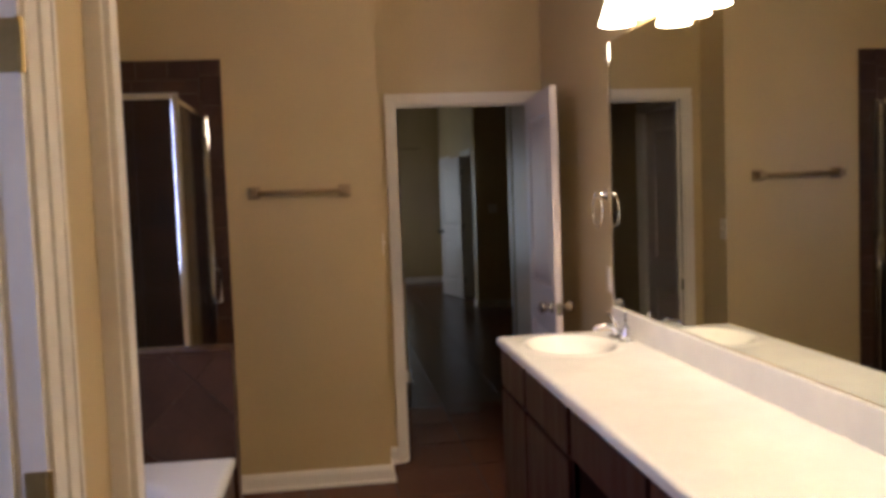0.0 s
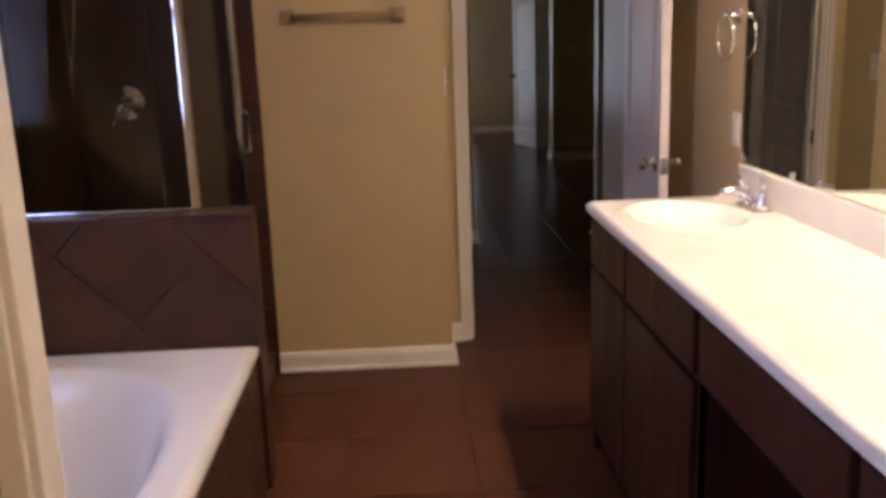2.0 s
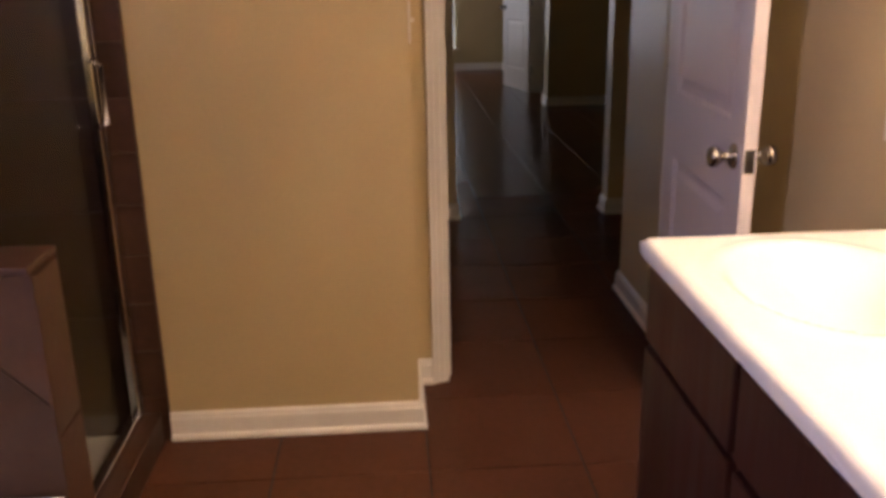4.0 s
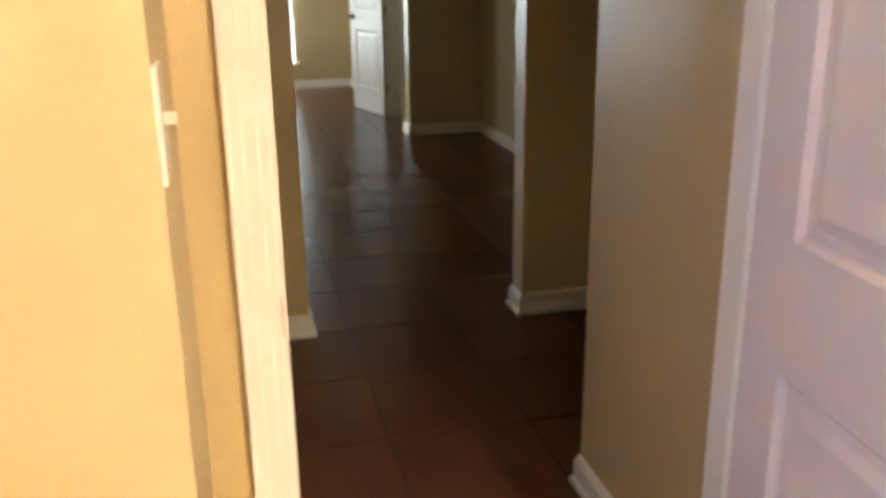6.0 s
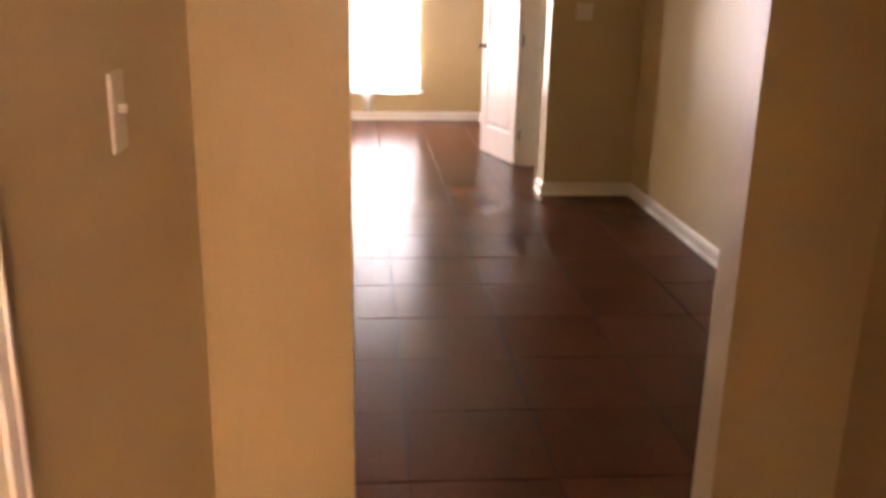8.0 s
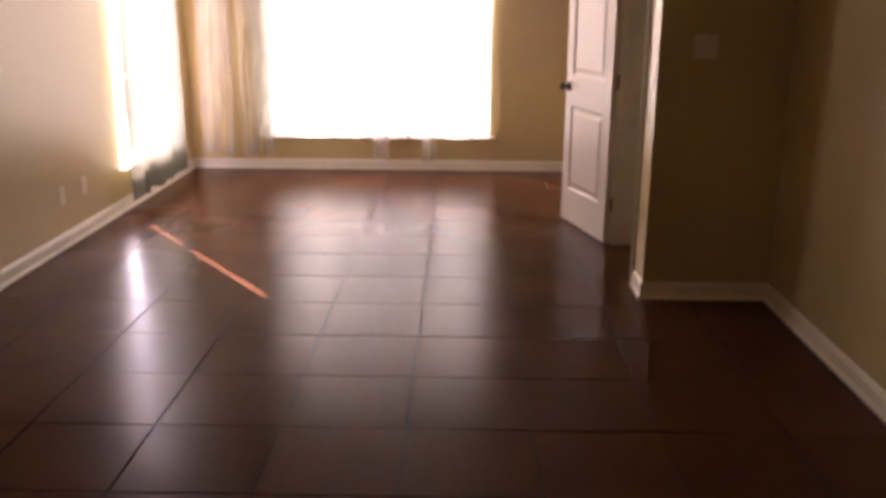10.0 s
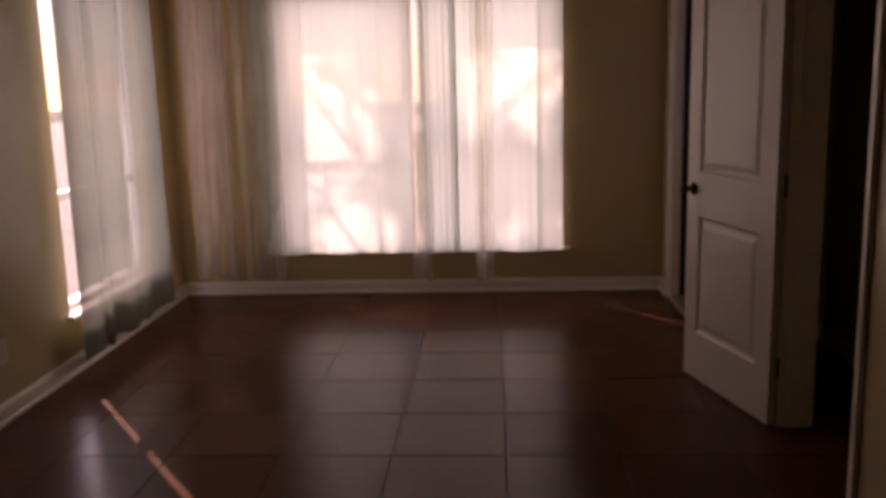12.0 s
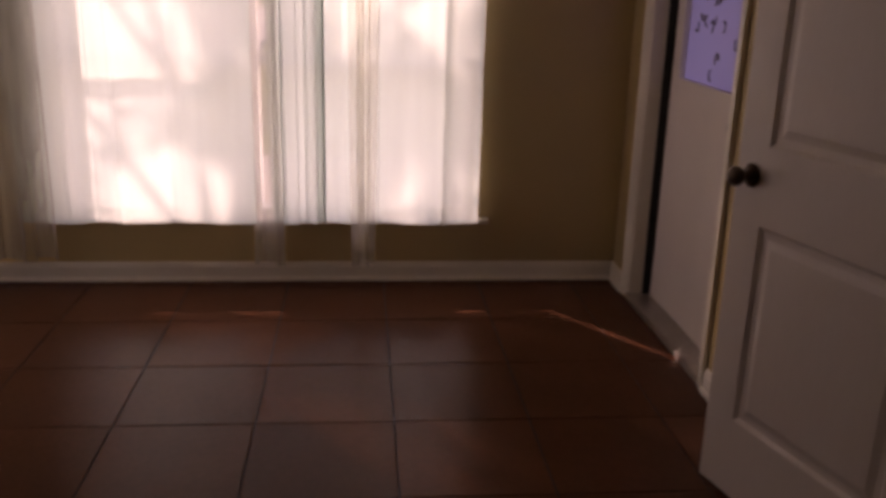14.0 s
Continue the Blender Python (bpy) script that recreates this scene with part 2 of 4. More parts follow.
def tile_field(parent, name, lo, hi, pu, pv, joint, origin, turn, place, mat, thick=0.008, skip=None):
    """Tiles of pu by pv laid on the rectangle lo..hi of a surface; place(u, v, h) gives the world point h above it."""
    c, s = math.cos(turn), math.sin(turn)
    reach = int(max(hi[0] - lo[0], hi[1] - lo[1]) / min(pu, pv)) + 30
    whole = {}
    for i in range(-reach, reach):
        for j in range(-reach, reach):
            quad = []
            for a, b in ((0, 0), (1, 0), (1, 1), (0, 1)):
                u = (i + a) * pu + (joint / 2 if a == 0 else -joint / 2)
                v = (j + b) * pv + (joint / 2 if b == 0 else -joint / 2)
                quad.append((origin[0] + u * c - v * s, origin[1] + u * s + v * c))
            poly = clip(quad, lo, hi)
            if not poly or (skip and skip(sum(p[0] for p in poly) / len(poly), sum(p[1] for p in poly) / len(poly))):
                continue
            mid = (sum(p[0] for p in poly) / len(poly), sum(p[1] for p in poly) / len(poly))
            key = tuple((round(p[0] - mid[0], 3), round(p[1] - mid[1], 3)) for p in poly)
            if key not in whole:
                bm = bmesh.new()
                o = Vector(place(mid[0], mid[1], 0))
                k = 1 - 0.0010 / max(0.02, max(abs(p[0] - mid[0]) for p in poly))
                base = [bm.verts.new(Vector(place(p[0], p[1], 0)) - o) for p in poly]
                side = [bm.verts.new(Vector(place(p[0], p[1], thick - 0.0007)) - o) for p in poly]
                top = [bm.verts.new(Vector(place(mid[0] + (p[0] - mid[0]) * k, mid[1] + (p[1] - mid[1]) * k, thick)) - o) for p in poly]
                n = len(poly)
                bm.faces.new(top)
                for x in range(n):
                    y = (x + 1) % n
                    bm.faces.new((base[x], base[y], side[y], side[x])), bm.faces.new((side[x], side[y], top[y], top[x]))
                bmesh.ops.recalc_face_normals(bm, faces=bm.faces)
                whole[key] = finish(name, bm, mat)
            ob = new(name, whole[key])
            ob.location = place(mid[0], mid[1], 0)
            ob.parent = parent


# ---------------- shell of the house ----------------
CEIL = 3.05
XL, XV, XR, XN = -1.149, 1.622, 2.293, 2.946       # left wall, vanity wall, bedroom right wall, bedroom near right wall
YB, YT, YD, YE, YC, YF = -2.0, 3.967, 4.285, 6.436, 10.748, 14.376


def wall(name, boxes, label, mat=None):
    bm = bmesh.new()
    for lo, hi in boxes:
        bm_box(bm, lo, hi)
    return solid(name, bm, mat or M_WALL, label, "wall")


def wall_x(name, x0, x1, y0, y1, holes, label):
    """A wall along y between x0 and x1, with holes (ya, yb, za, zb)."""
    boxes, y = [], y0
    for a, b, c, d in sorted(holes):
        boxes.append(((x0, y, 0), (x1, a, CEIL)))
        if c > 0:
            boxes.append(((x0, a, 0), (x1, b, c)))
        boxes.append(((x0, a, d), (x1, b, CEIL)))
        y = b
    boxes.append(((x0, y, 0), (x1, y1, CEIL)))
    return wall(name, boxes, label)


def wall_y(name, y0, y1, x0, x1, holes, label):
    boxes, x = [], x0
    for a, b, c, d in sorted(holes):
        boxes.append(((x, y0, 0), (a, y1, CEIL)))
        if c > 0:
            boxes.append(((a, y0, 0), (b, y1, c)))
        boxes.append(((a, y0, d), (b, y1, CEIL)))
        x = b
    boxes.append(((x, y0, 0), (x1, y1, CEIL)))
    return wall(name, boxes, label)


TAN = "tan painted drywall with light orange-peel texture"
WINZ = (0.318, 2.09)
LWIN = (12.62, 13.82)          # bedroom side window, along y
FWIN = (-0.37, 1.565)           # bedroom far window, along x
BWIN = (1.46, 2.14, 1.12, 2.10)  # window over the tub
TWIN = (-0.65, 0.25, 1.05, 2.05)  # window of the toilet room
DB = (0.765, 1.566)            # bathroom door opening, along x
DH = (4.56, 5.31)              # hall closet door opening, along y
DC = (11.035, 11.825)          # closet door opening, along y
DP = (13.165, 14.10)            # patio door opening, along y

wall_x("wall_west", XL - 0.14, XL, YB - 0.14, YF + 0.14, [TWIN, BWIN, (*LWIN, *WINZ)], TAN)
wall_y("wall_north", YF, YF + 0.14, XL, XN + 0.14, [(*FWIN, *WINZ)], TAN)
wall_x("wall_east_bedroom", XR, XR + 0.15, YC, YF, [(*DC, 0, 2.05), (*DP, 0, 2.05)], TAN)
wall_y("wall_jog_bedroom", YC, YC + 0.12, XR + 0.15, XN, [], TAN)
wall_x("wall_east_outer", XN, XN + 0.14, YB - 0.14, YF, [(13.2, 14.2, 0, 2.3)], TAN)
wall_y("wall_bedroom_south", YE, YE + 0.12, XL, XN, [(0.978, 1.879, 0, CEIL - 0.001)], TAN)
wall_x("wall_hall_west", 0.53, 0.648, YD + 0.12, YE, [(*DH, 0, 2.05)], TAN)
wall_y("wall_recess", 5.03, 5.15, XV + 0.12, XN, [], TAN)
wall_x("wall_recess_east", 2.205, 2.325, 5.15, YE, [], TAN)
wall_x("wall_vanity", XV, XV + 0.12, YB, 5.15, [], TAN)
wall_y("wall_bath_north", YD, YD + 0.12, XL, XV, [(*DB, 0, 2.05)], TAN)
wall("wall_towel", [((XL, YT, 0), (0.661, YD, CEIL))], TAN)
wall_y("wall_south", YB - 0.14, YB, XL, XN, [], TAN)
wall("wall_tub_partition", [((XL, 1.21, 0), (-0.10, 1.33, CEIL)), ((-0.22, 0.86, 0), (-0.10, 1.21, CEIL)),
                            ((-0.22, 0.06, 2.05), (-0.10, 0.86, CEIL)), ((-0.22, YB, 0), (-0.10, 0.06, CEIL))], TAN)
wall_y("wall_patio_side", 13.08, 13.20, XR + 0.15, XN, [], TAN)
solid("ceiling", box((XL - 0.14, YB - 0.14, CEIL), (XN + 0.14, YF + 0.14, CEIL + 0.12)), M_CEIL, "off-white textured drywall ceiling", "ceiling")
floor = solid("floor", box((XL - 0.14, YB - 0.14, -0.15), (XN + 0.14, YF + 0.14, -0.004)), M_GROUT, "dark brown ceramic tile floor with dark grout joints", "floor")

# ---------------- trim ----------------


def baseboard(points, name="baseboard"):
    """A skirting board along a run of floor points; the room is on the left of the run."""
    prof = [(0, 0), (0.024, 0), (0.024, 0.010), (0.020, 0.017), (0.014, 0.020), (0.014, 0.070), (0.010, 0.078), (0.010, 0.084), (0.004, 0.092), (0, 0.092)]
    bm = bmesh.new()
    pts = [Vector((*p, 0)) for p in points]
    rows = []
    for i, p in enumerate(pts):
        d0 = (pts[i] - pts[i - 1]).normalized() if i else None
        d1 = (pts[i + 1] - pts[i]).normalized() if i + 1 < len(pts) else None
        n0 = Vector((-d0.y, d0.x, 0)) if d0 else None
        n1 = Vector((-d1.y, d1.x, 0)) if d1 else None
        if n0 and n1:
            off = (n0 + n1) / max(0.3, 1 + n0.dot(n1))
        else:
            off = n0 or n1
        rows.append([bm.verts.new(p + off * u + Vector((0, 0, v + 0.001))) for u, v in prof])
    for a, b in zip(rows, rows[1:]):
        for k in range(len(prof)):
            l = (k + 1) % len(prof)
            bm.faces.new((a[k], b[k], b[l], a[l]))
    bm.faces.new(rows[0]), bm.faces.new(rows[-1][::-1])
    bmesh.ops.recalc_face_normals(bm, faces=bm.faces)
    return solid(name, bm, M_TRIM, "white painted moulded baseboard along the wall foot", "baseboard")


baseboard([(0.726, YD), (0.661, YD), (0.661, YT), (-0.128, YT)])
baseboard([(XR + 0.15, YC + 0.12), (XN, YC + 0.12), (XN, 13.08), (XR + 0.15, 13.08), (XR + 0.15, 11.9)])
baseboard([(0.648, 5.376), (0.648, YE), (0.978, YE), (0.978, YE + 0.12), (XL, YE + 0.12), (XL, YF), (XR, YF), (XR, 14.16)][::-1])
baseboard([(XR, 13.10), (XR, 11.89)][::-1])
baseboard([(XR, 10.97), (XR, YC), (XN, YC), (XN, YE + 0.12), (1.879, YE + 0.12), (1.879, YE), (2.205, YE), (2.205, 5.15), (XV, 5.15), (XV, YD + 0.12)][::-1])
baseboard([(XV, YD), (XV, 3.08)][::-1])


def casing(name, axis, at, out, a, b, top, w=0.060):
    """Moulded casing round a doorway on the wall face at, standing out by out (signed), about the opening a..b."""
    cs = thing(name, (0, 0, 0), "white painted moulded door casing", "door casing", kind="structure")

    def bar(bm, u0, u1, z0, z1, deep):
        lo = (min(at, at + deep), max(at, at + deep))
        if axis == "y":      # the wall runs along x
            bm_box(bm, (u0, lo[0], z0), (u1, lo[1], z1), 0.003)
        else:
            bm_box(bm, (lo[0], u0, z0), (lo[1], u1, z1), 0.003)
    legs = [bmesh.new(), bmesh.new(), bmesh.new()]
    for k, deep in ((1.0, out * 0.6), (0.55, out), (0.16, out * 1.25)):
        bar(legs[0], a - w, a - w + w * k, 0, top, deep)
        bar(legs[1], b + w - w * k, b + w, 0, top, deep)
        bar(legs[2], a - w, b + w, top + w - w * k, top + w, deep + (0.0004 if out > 0 else -0.0004))
    for n, bm in zip(("leg", "leg", "head"), legs):
        part(n, bm, M_TRIM, cs)
    return cs


def jamb(name, axis, lo, hi, a, b, top, stop, stop_w=0.035):
    """The lining of a doorway through a wall from lo to hi; stop: where the door stop begins across the wall."""
    bm = bmesh.new()

    def bar(u0, u1, v0, v1, z0, z1):
        if axis == "y":
            bm_box(bm, (u0, v0, z0), (u1, v1, z1), 0.0015)
        else:
            bm_box(bm, (v0, u0, z0), (v1, u1, z1), 0.0015)
    bar(a - 0.001, a + 0.014, lo - 0.002, hi + 0.002, 0, top)
    bar(b - 0.014, b + 0.001, lo - 0.002, hi + 0.002, 0, top)
    bar(a + 0.014, b - 0.014, lo - 0.002, hi + 0.002, top - 0.014, top + 0.001)
    bar(a + 0.013, a + 0.024, stop, stop + stop_w, 0, top - 0.014)
    bar(b - 0.024, b - 0.013, stop, stop + stop_w, 0, top - 0.014)
    bar(a + 0.024, b - 0.024, stop, stop + stop_w, top - 0.024, top - 0.013)
    return solid(name, bm, M_TRIM, "white painted wooden door jamb with stop", "door frame")


casing("door_casing_bath", "y", YD, -0.016, *DB, 2.045, w=0.045)
casing("door_casing_hall", "y", YD + 0.12, 0.016, DB[0], DB[1] - 0.002, 2.045, w=0.046)
jamb("door_frame_bath", "y", YD, YD + 0.12, *DB, 2.045, YD + 0.042)
casing("door_casing_hall_closet", "x", 0.648, 0.016, *DH, 2.045)
jamb("door_frame_hall_closet", "x", 0.53, 0.648, *DH, 2.045, 0.535, 0.02)
casing("door_casing_closet", "x", XR, -0.016, *DC, 2.045)
jamb("door_frame_closet", "x", XR, XR + 0.15, *DC, 2.045, XR + 0.042)
casing("door_casing_patio", "x", XR, -0.016, *DP, 2.045)
jamb("door_frame_patio", "x", XR, XR + 0.15, *DP, 2.045, XR + 0.06, 0.05)
casing("door_casing_toilet", "x", -0.10, 0.018, 0.06, 0.86, 2.045, w=0.13)
jamb("door_frame_toilet", "x", -0.22, -0.10, 0.06, 0.86, 2.045, -0.185)
bm = box((-0.16, 1.262, 0), (-0.046, 1.330, CEIL), 0.004)
bm_box(bm, (-0.100, 1.252, 0), (-0.062, 1.268, CEIL), 0.003)
solid("trim_tub_corner", bm, M_TRIM, "cream painted vertical corner trim board beside the tub", "trim")


def knob(parent, at, out, mat, label):
    """A round knob with its rose, on the face whose outward direction is out, in the parent's axes."""
    m = Matrix.Translation(at) @ Vector(out).to_track_quat("Z", "Y").to_matrix().to_4x4()
    bm = lathe(bmesh.new(), [(0.032, 0), (0.033, 0.004), (0.027, 0.010), (0.014, 0.012), (0.011, 0.020), (0.011, 0.030), (0.020, 0.036),
                             (0.027, 0.046), (0.028, 0.056), (0.024, 0.064), (0.012, 0.068)], m)
    return part("door_knob", bm, mat, parent, label, True)


def panel_leaf(name, m, w, h, label, hand, knob_mat, kind="structure", hinge_mat=None):
    """A two-panel door leaf: hinge at the local origin, leaf along +x, 35 mm thick about y = 0."""
    d = thing(name, m, label, "door", kind=kind)
    t, st = 0.0175, 0.115
    bm = bmesh.new()
    rails = ((0.0, 0.235), (0.81, 1.02), (h - 0.12, h))
    for lo, hi in (((0, -t, 0), (st, t, h)), ((w - st, -t, 0), (w, t, h))):
        bm_box(bm, lo, hi, 0.002)
    for a, b in rails:
        bm_box(bm, (st - 0.001, -t + 0.0003, a), (w - st + 0.001, t - 0.0003, b))
    part("leaf", bm, M_DOOR, d, "white painted moulded door leaf")
    for a, b in ((0.235, 0.81), (1.02, h - 0.12)):
        bm = bmesh.new()
        for side in (1, -1):
            steps = [(0.0, t), (0.012, t - 0.010), (0.030, t - 0.010), (0.052, t - 0.003)]
            loops = []
            for inset, y in steps:
                x0, x1, z0, z1 = st + inset, w - st - inset, a + inset, b - inset
                loops.append([bm.verts.new((x, side * y, z)) for x, z in ((x0, z0), (x1, z0), (x1, z1), (x0, z1))])
            for p, q in zip(loops, loops[1:]):
                for k in range(4):
                    l = (k + 1) % 4
                    bm.faces.new((p[k], p[l], q[l], q[k]))
            bm.faces.new(loops[-1])
        bmesh.ops.recalc_face_normals(bm, faces=bm.faces)
        part("raised_panel", bm, M_DOOR, d)
    for s in (1, -1):
        knob(d, (w - 0.062, s * t, 0.938), (0, s, 0), knob_mat, "round metal door knob")
    part("latch_plate", box((w - 0.001, -0.0125, 0.905), (w + 0.0015, 0.0125, 0.965), 0.0008), knob_mat, d, "metal latch plate on the door edge")
    for z in (0.25, 1.02, 1.80):
        bm = lathe(bmesh.new(), [(0.006, -0.045), (0.006, 0.045)], Matrix.Translation((-0.004, hand * (t + 0.004), z)), 10)
        bm_box(bm, (0.0, hand * t, z - 0.044), (0.030, hand * (t + 0.0015), z + 0.044))
        part("hinge", bm, hinge_mat or knob_mat, d, "metal butt hinge")
    return d


# bathroom door, open against the vanity end
ang = math.degrees(math.atan2(3.495 - 4.28, 1.481 - 1.535))
panel_leaf("door_1", pose(1.535, 4.272, 0.012, 0, 0, ang), 0.778, 2.02, "white two-panel bathroom door standing open, satin knob", 1, M_NICKEL)
# closet door, open into the bedroom
ang = math.degrees(math.atan2(12.541 - 11.811, 2.091 - 2.285))
panel_leaf("door_2", pose(2.268, 11.808, 0.012, 0, 0, ang), 0.757, 2.02, "white two-panel closet door standing open into the bedroom", -1, M_BRONZE)
# hall closet door, a hand ajar
panel_leaf("door_5", pose(0.618, 5.255, 0.012, 0, 0, 265), 0.668, 2.02, "white two-panel hall closet door standing slightly ajar", 1, M_NICKEL, hinge_mat=M_TRIM)
# toilet-room door, open
panel_leaf("door_3", pose(-0.23, 0.838, 0.012, 0, 0, 214), 0.76, 2.02, "white two-panel toilet-room door standing open", -1, M_BRASS)
for z in (0.25, 1.05, 1.80):
    bm = lathe(bmesh.new(), [(0.006, -0.045), (0.006, 0.045)], Matrix.Translation((-0.094, 0.840, z)), 10)
    bm_box(bm, (-0.135, 0.8440, z - 0.044), (-0.091, 0.8455, z + 0.044))
    solid("door_hinge", bm, M_BRASS, "brass butt hinge on the door jamb", "hinge")
bm = box((DB[0] + 0.0135, YD + 0.012, 0.905), (DB[0] + 0.0155, YD + 0.040, 0.970), 0.0005)
solid("door_strike", bm, M_BRONZE, "dark metal strike plate on the door jamb", "strike plate")


# patio door
pd = thing("door_4", (XR + 0.115, DP[1] - 0.016, 0.03), "white half-glazed patio door, closed, with patterned purple-blue glass", "door", kind="structure")
w = DP[1] - DP[0] - 0.030
bm = bmesh.new()
for lo, hi in (((-0.02, -0.13, 0), (0.02, 0, 2.0)), ((-0.02, -w, 0), (0.02, -w + 0.13, 2.0)), ((-0.02, -w + 0.13, 0), (0.02, -0.13, 1.02)), ((-0.02, -w + 0.13, 1.86), (0.02, -0.13, 2.0))):
    bm_box(bm, lo, hi, 0.001)
part("leaf", bm, M_DOOR, pd, "white painted metal door leaf")
part("pane", box((-0.004, -w + 0.13, 1.02), (0.004, -0.13, 1.86)), M_LITE, pd, "patterned translucent glass with a violet tint").visible_shadow = False
bm = bmesh.new()
for k in range(46):
    y, z = random.uniform(-w + 0.15, -0.15), random.uniform(1.05, 1.83)
    tube(bm, [(-0.007, y + 0.018 * math.cos(a * 0.9 + k), z + 0.022 * math.sin(a * 0.9 + k)) for a in range(5)], 0.0035, 5)
part("scroll_pattern", bm, M_BRONZE, pd, "dark scroll pattern on the glass")
bm = bmesh.new()
for lo, hi in (((-0.028, -w + 0.11, 1.00), (-0.016, -w + 0.135, 1.88)), ((-0.028, -0.135, 1.00), (-0.016, -0.11, 1.88)), ((-0.028, -w + 0.135, 1.00), (-0.016, -0.135, 1.022)), ((-0.028, -w + 0.135, 1.858), (-0.016, -0.135, 1.88))):
    bm_box(bm, lo, hi, 0.002)
part("glazing_frame", bm, M_DOOR, pd)
part("weatherstrip", box((-0.056, -0.021, 0), (-0.0205, -0.0075, 2.0)), M_RUBBER, pd, "black rubber weatherstrip")
knob(pd, (-0.02, -w + 0.06, 0.92), (-1, 0, 0), M_BRONZE, "dark bronze door knob")
solid("door_threshold", box((XR - 0.012, DP[0], 0.0), (XR + 0.15, DP[1], 0.028), 0.006), M_ALU, "worn metal threshold under the patio door", "threshold")

# ---------------- bathroom ----------------
# counter with its moulded basin
CX0, CX1, CY0, CY1, CZ = 1.082, XV - 0.001, -0.40, 3.045, 0.907
SINK = (1.325, 2.74, 0.170, 0.215, 0.115)
counter = thing("vanity_countertop", (0, 0, 0), "cream cultured-marble vanity top with moulded oval basin", "countertop")
bm = bmesh.new()
nx, ny = 44, 240
grid = []
for i in range(nx + 1):
    row = []
    for j in range(ny + 1):
        x, y = CX0 + (CX1 - CX0) * i / nx, CY0 + (CY1 - CY0) * j / ny
        r = math.hypot((x - SINK[0]) / SINK[2], (y - SINK[1]) / SINK[3])
        z = CZ
        if r < 1:
            z -= SINK[4] * (1 - r ** 2.6)
        elif r < 1.22:
            z += 0.004 * math.sin((r - 1) / 0.22 * math.pi)
        edge = min(x - CX0, CY1 - y)
        z -= 0.010 * max(0, 1 - edge / 0.014) ** 2
        row.append(bm.verts.new((x, y, z)))
    grid.append(row)
for i in range(nx):
    for j in range(ny):
        bm.faces.new((grid[i][j], grid[i + 1][j], grid[i + 1][j + 1], grid[i][j + 1]))
rim = [grid[0][j] for j in range(ny + 1)] + [grid[i][ny] for i in range(1, nx + 1)]
low = [bm.verts.new((v.co.x, v.co.y, CZ - 0.034)) for v in rim]
for a in range(len(rim) - 1):
    bm.faces.new((rim[a], rim[a + 1], low[a + 1], low[a]))
bmesh.ops.recalc_face_normals(bm, faces=bm.faces)
if grid[5][5].normal.z < 0:
    bmesh.ops.reverse_faces(bm, faces=bm.faces)
part("top", bm, M_COUNTER, counter, smooth=True)
part("underside", box((CX0 + 0.01, CY0, CZ - 0.036), (CX1, SINK[1] - 0.26, CZ - 0.03)), M_COUNTER, counter)
part("backsplash", box((CX1 - 0.020, CY0, CZ - 0.002), (CX1, CY1, 1.012), 0.004), M_COUNTER, counter)
bm = lathe(bmesh.new(), [(0.022, 0), (0.020, 0.003), (0.010, 0.003)], Matrix.Translation((SINK[0], SINK[1], CZ - SINK[4] + 0.001)))
part("drain", bm, M_CHROME, counter, "chrome drain ring", True)

mir = thing("mirror_frameless", (XV - 0.007, 0, 0), "large frameless wall mirror above the vanity", "mirror")
part("silvered_face", box((0, -0.40, 1.016), (0.005, 3.045, 2.153)), M_MIRROR, mir)
part("edge_strip", box((-0.002, 3.045, 1.016), (0.006, 3.051, 2.153)), M_CHROME, mir, "polished glass edge")

# faucet
fc = thing("basin_faucet", (1.545, 2.76, CZ), "chrome two-handle basin faucet on the vanity top", "faucet")
bm = box((-0.028, -0.085, 0), (0.028, 0.085, 0.016), 0.007)
part("base", bm, M_CHROME, fc, smooth=True)
bm = tube(bmesh.new(), [(0, 0, 0.012), (-0.004, 0, 0.036), (-0.024, 0, 0.056), (-0.060, 0, 0.066), (-0.098, 0, 0.062), (-0.112, 0, 0.046)], 0.0115)
part("spout", bm, M_CHROME, fc, smooth=True)
for s in (-1, 1):
    bm = lathe(bmesh.new(), [(0.022, 0.014), (0.020, 0.034), (0.013, 0.050), (0.015, 0.060), (0.010, 0.066)], Matrix.Translation((0, s * 0.065, 0)))
    tube(bm, [(0, s * 0.065, 0.058), (-0.010, s * 0.084, 0.082), (-0.016, s * 0.108, 0.096)], 0.0065, 8)
    part("handle", bm, M_CHROME, fc, smooth=True)
bm = lathe(bmesh.new(), [(0.006, 0.01), (0.005, 0.10), (0.009, 0.104), (0.009, 0.112), (0.004, 0.116)], Matrix.Translation((0.02, 0, 0)), 10)
part("lift_rod", bm, M_CHROME, fc, smooth=True)


def front(parent, name, y0, y1, z0, z1):
    """A plain slab front with eased edges, standing 18 mm proud of the face at x = 0."""
    return part(name, box((-0.018, y0, z0), (0.0, y1, z1), 0.005), M_WOOD, parent)


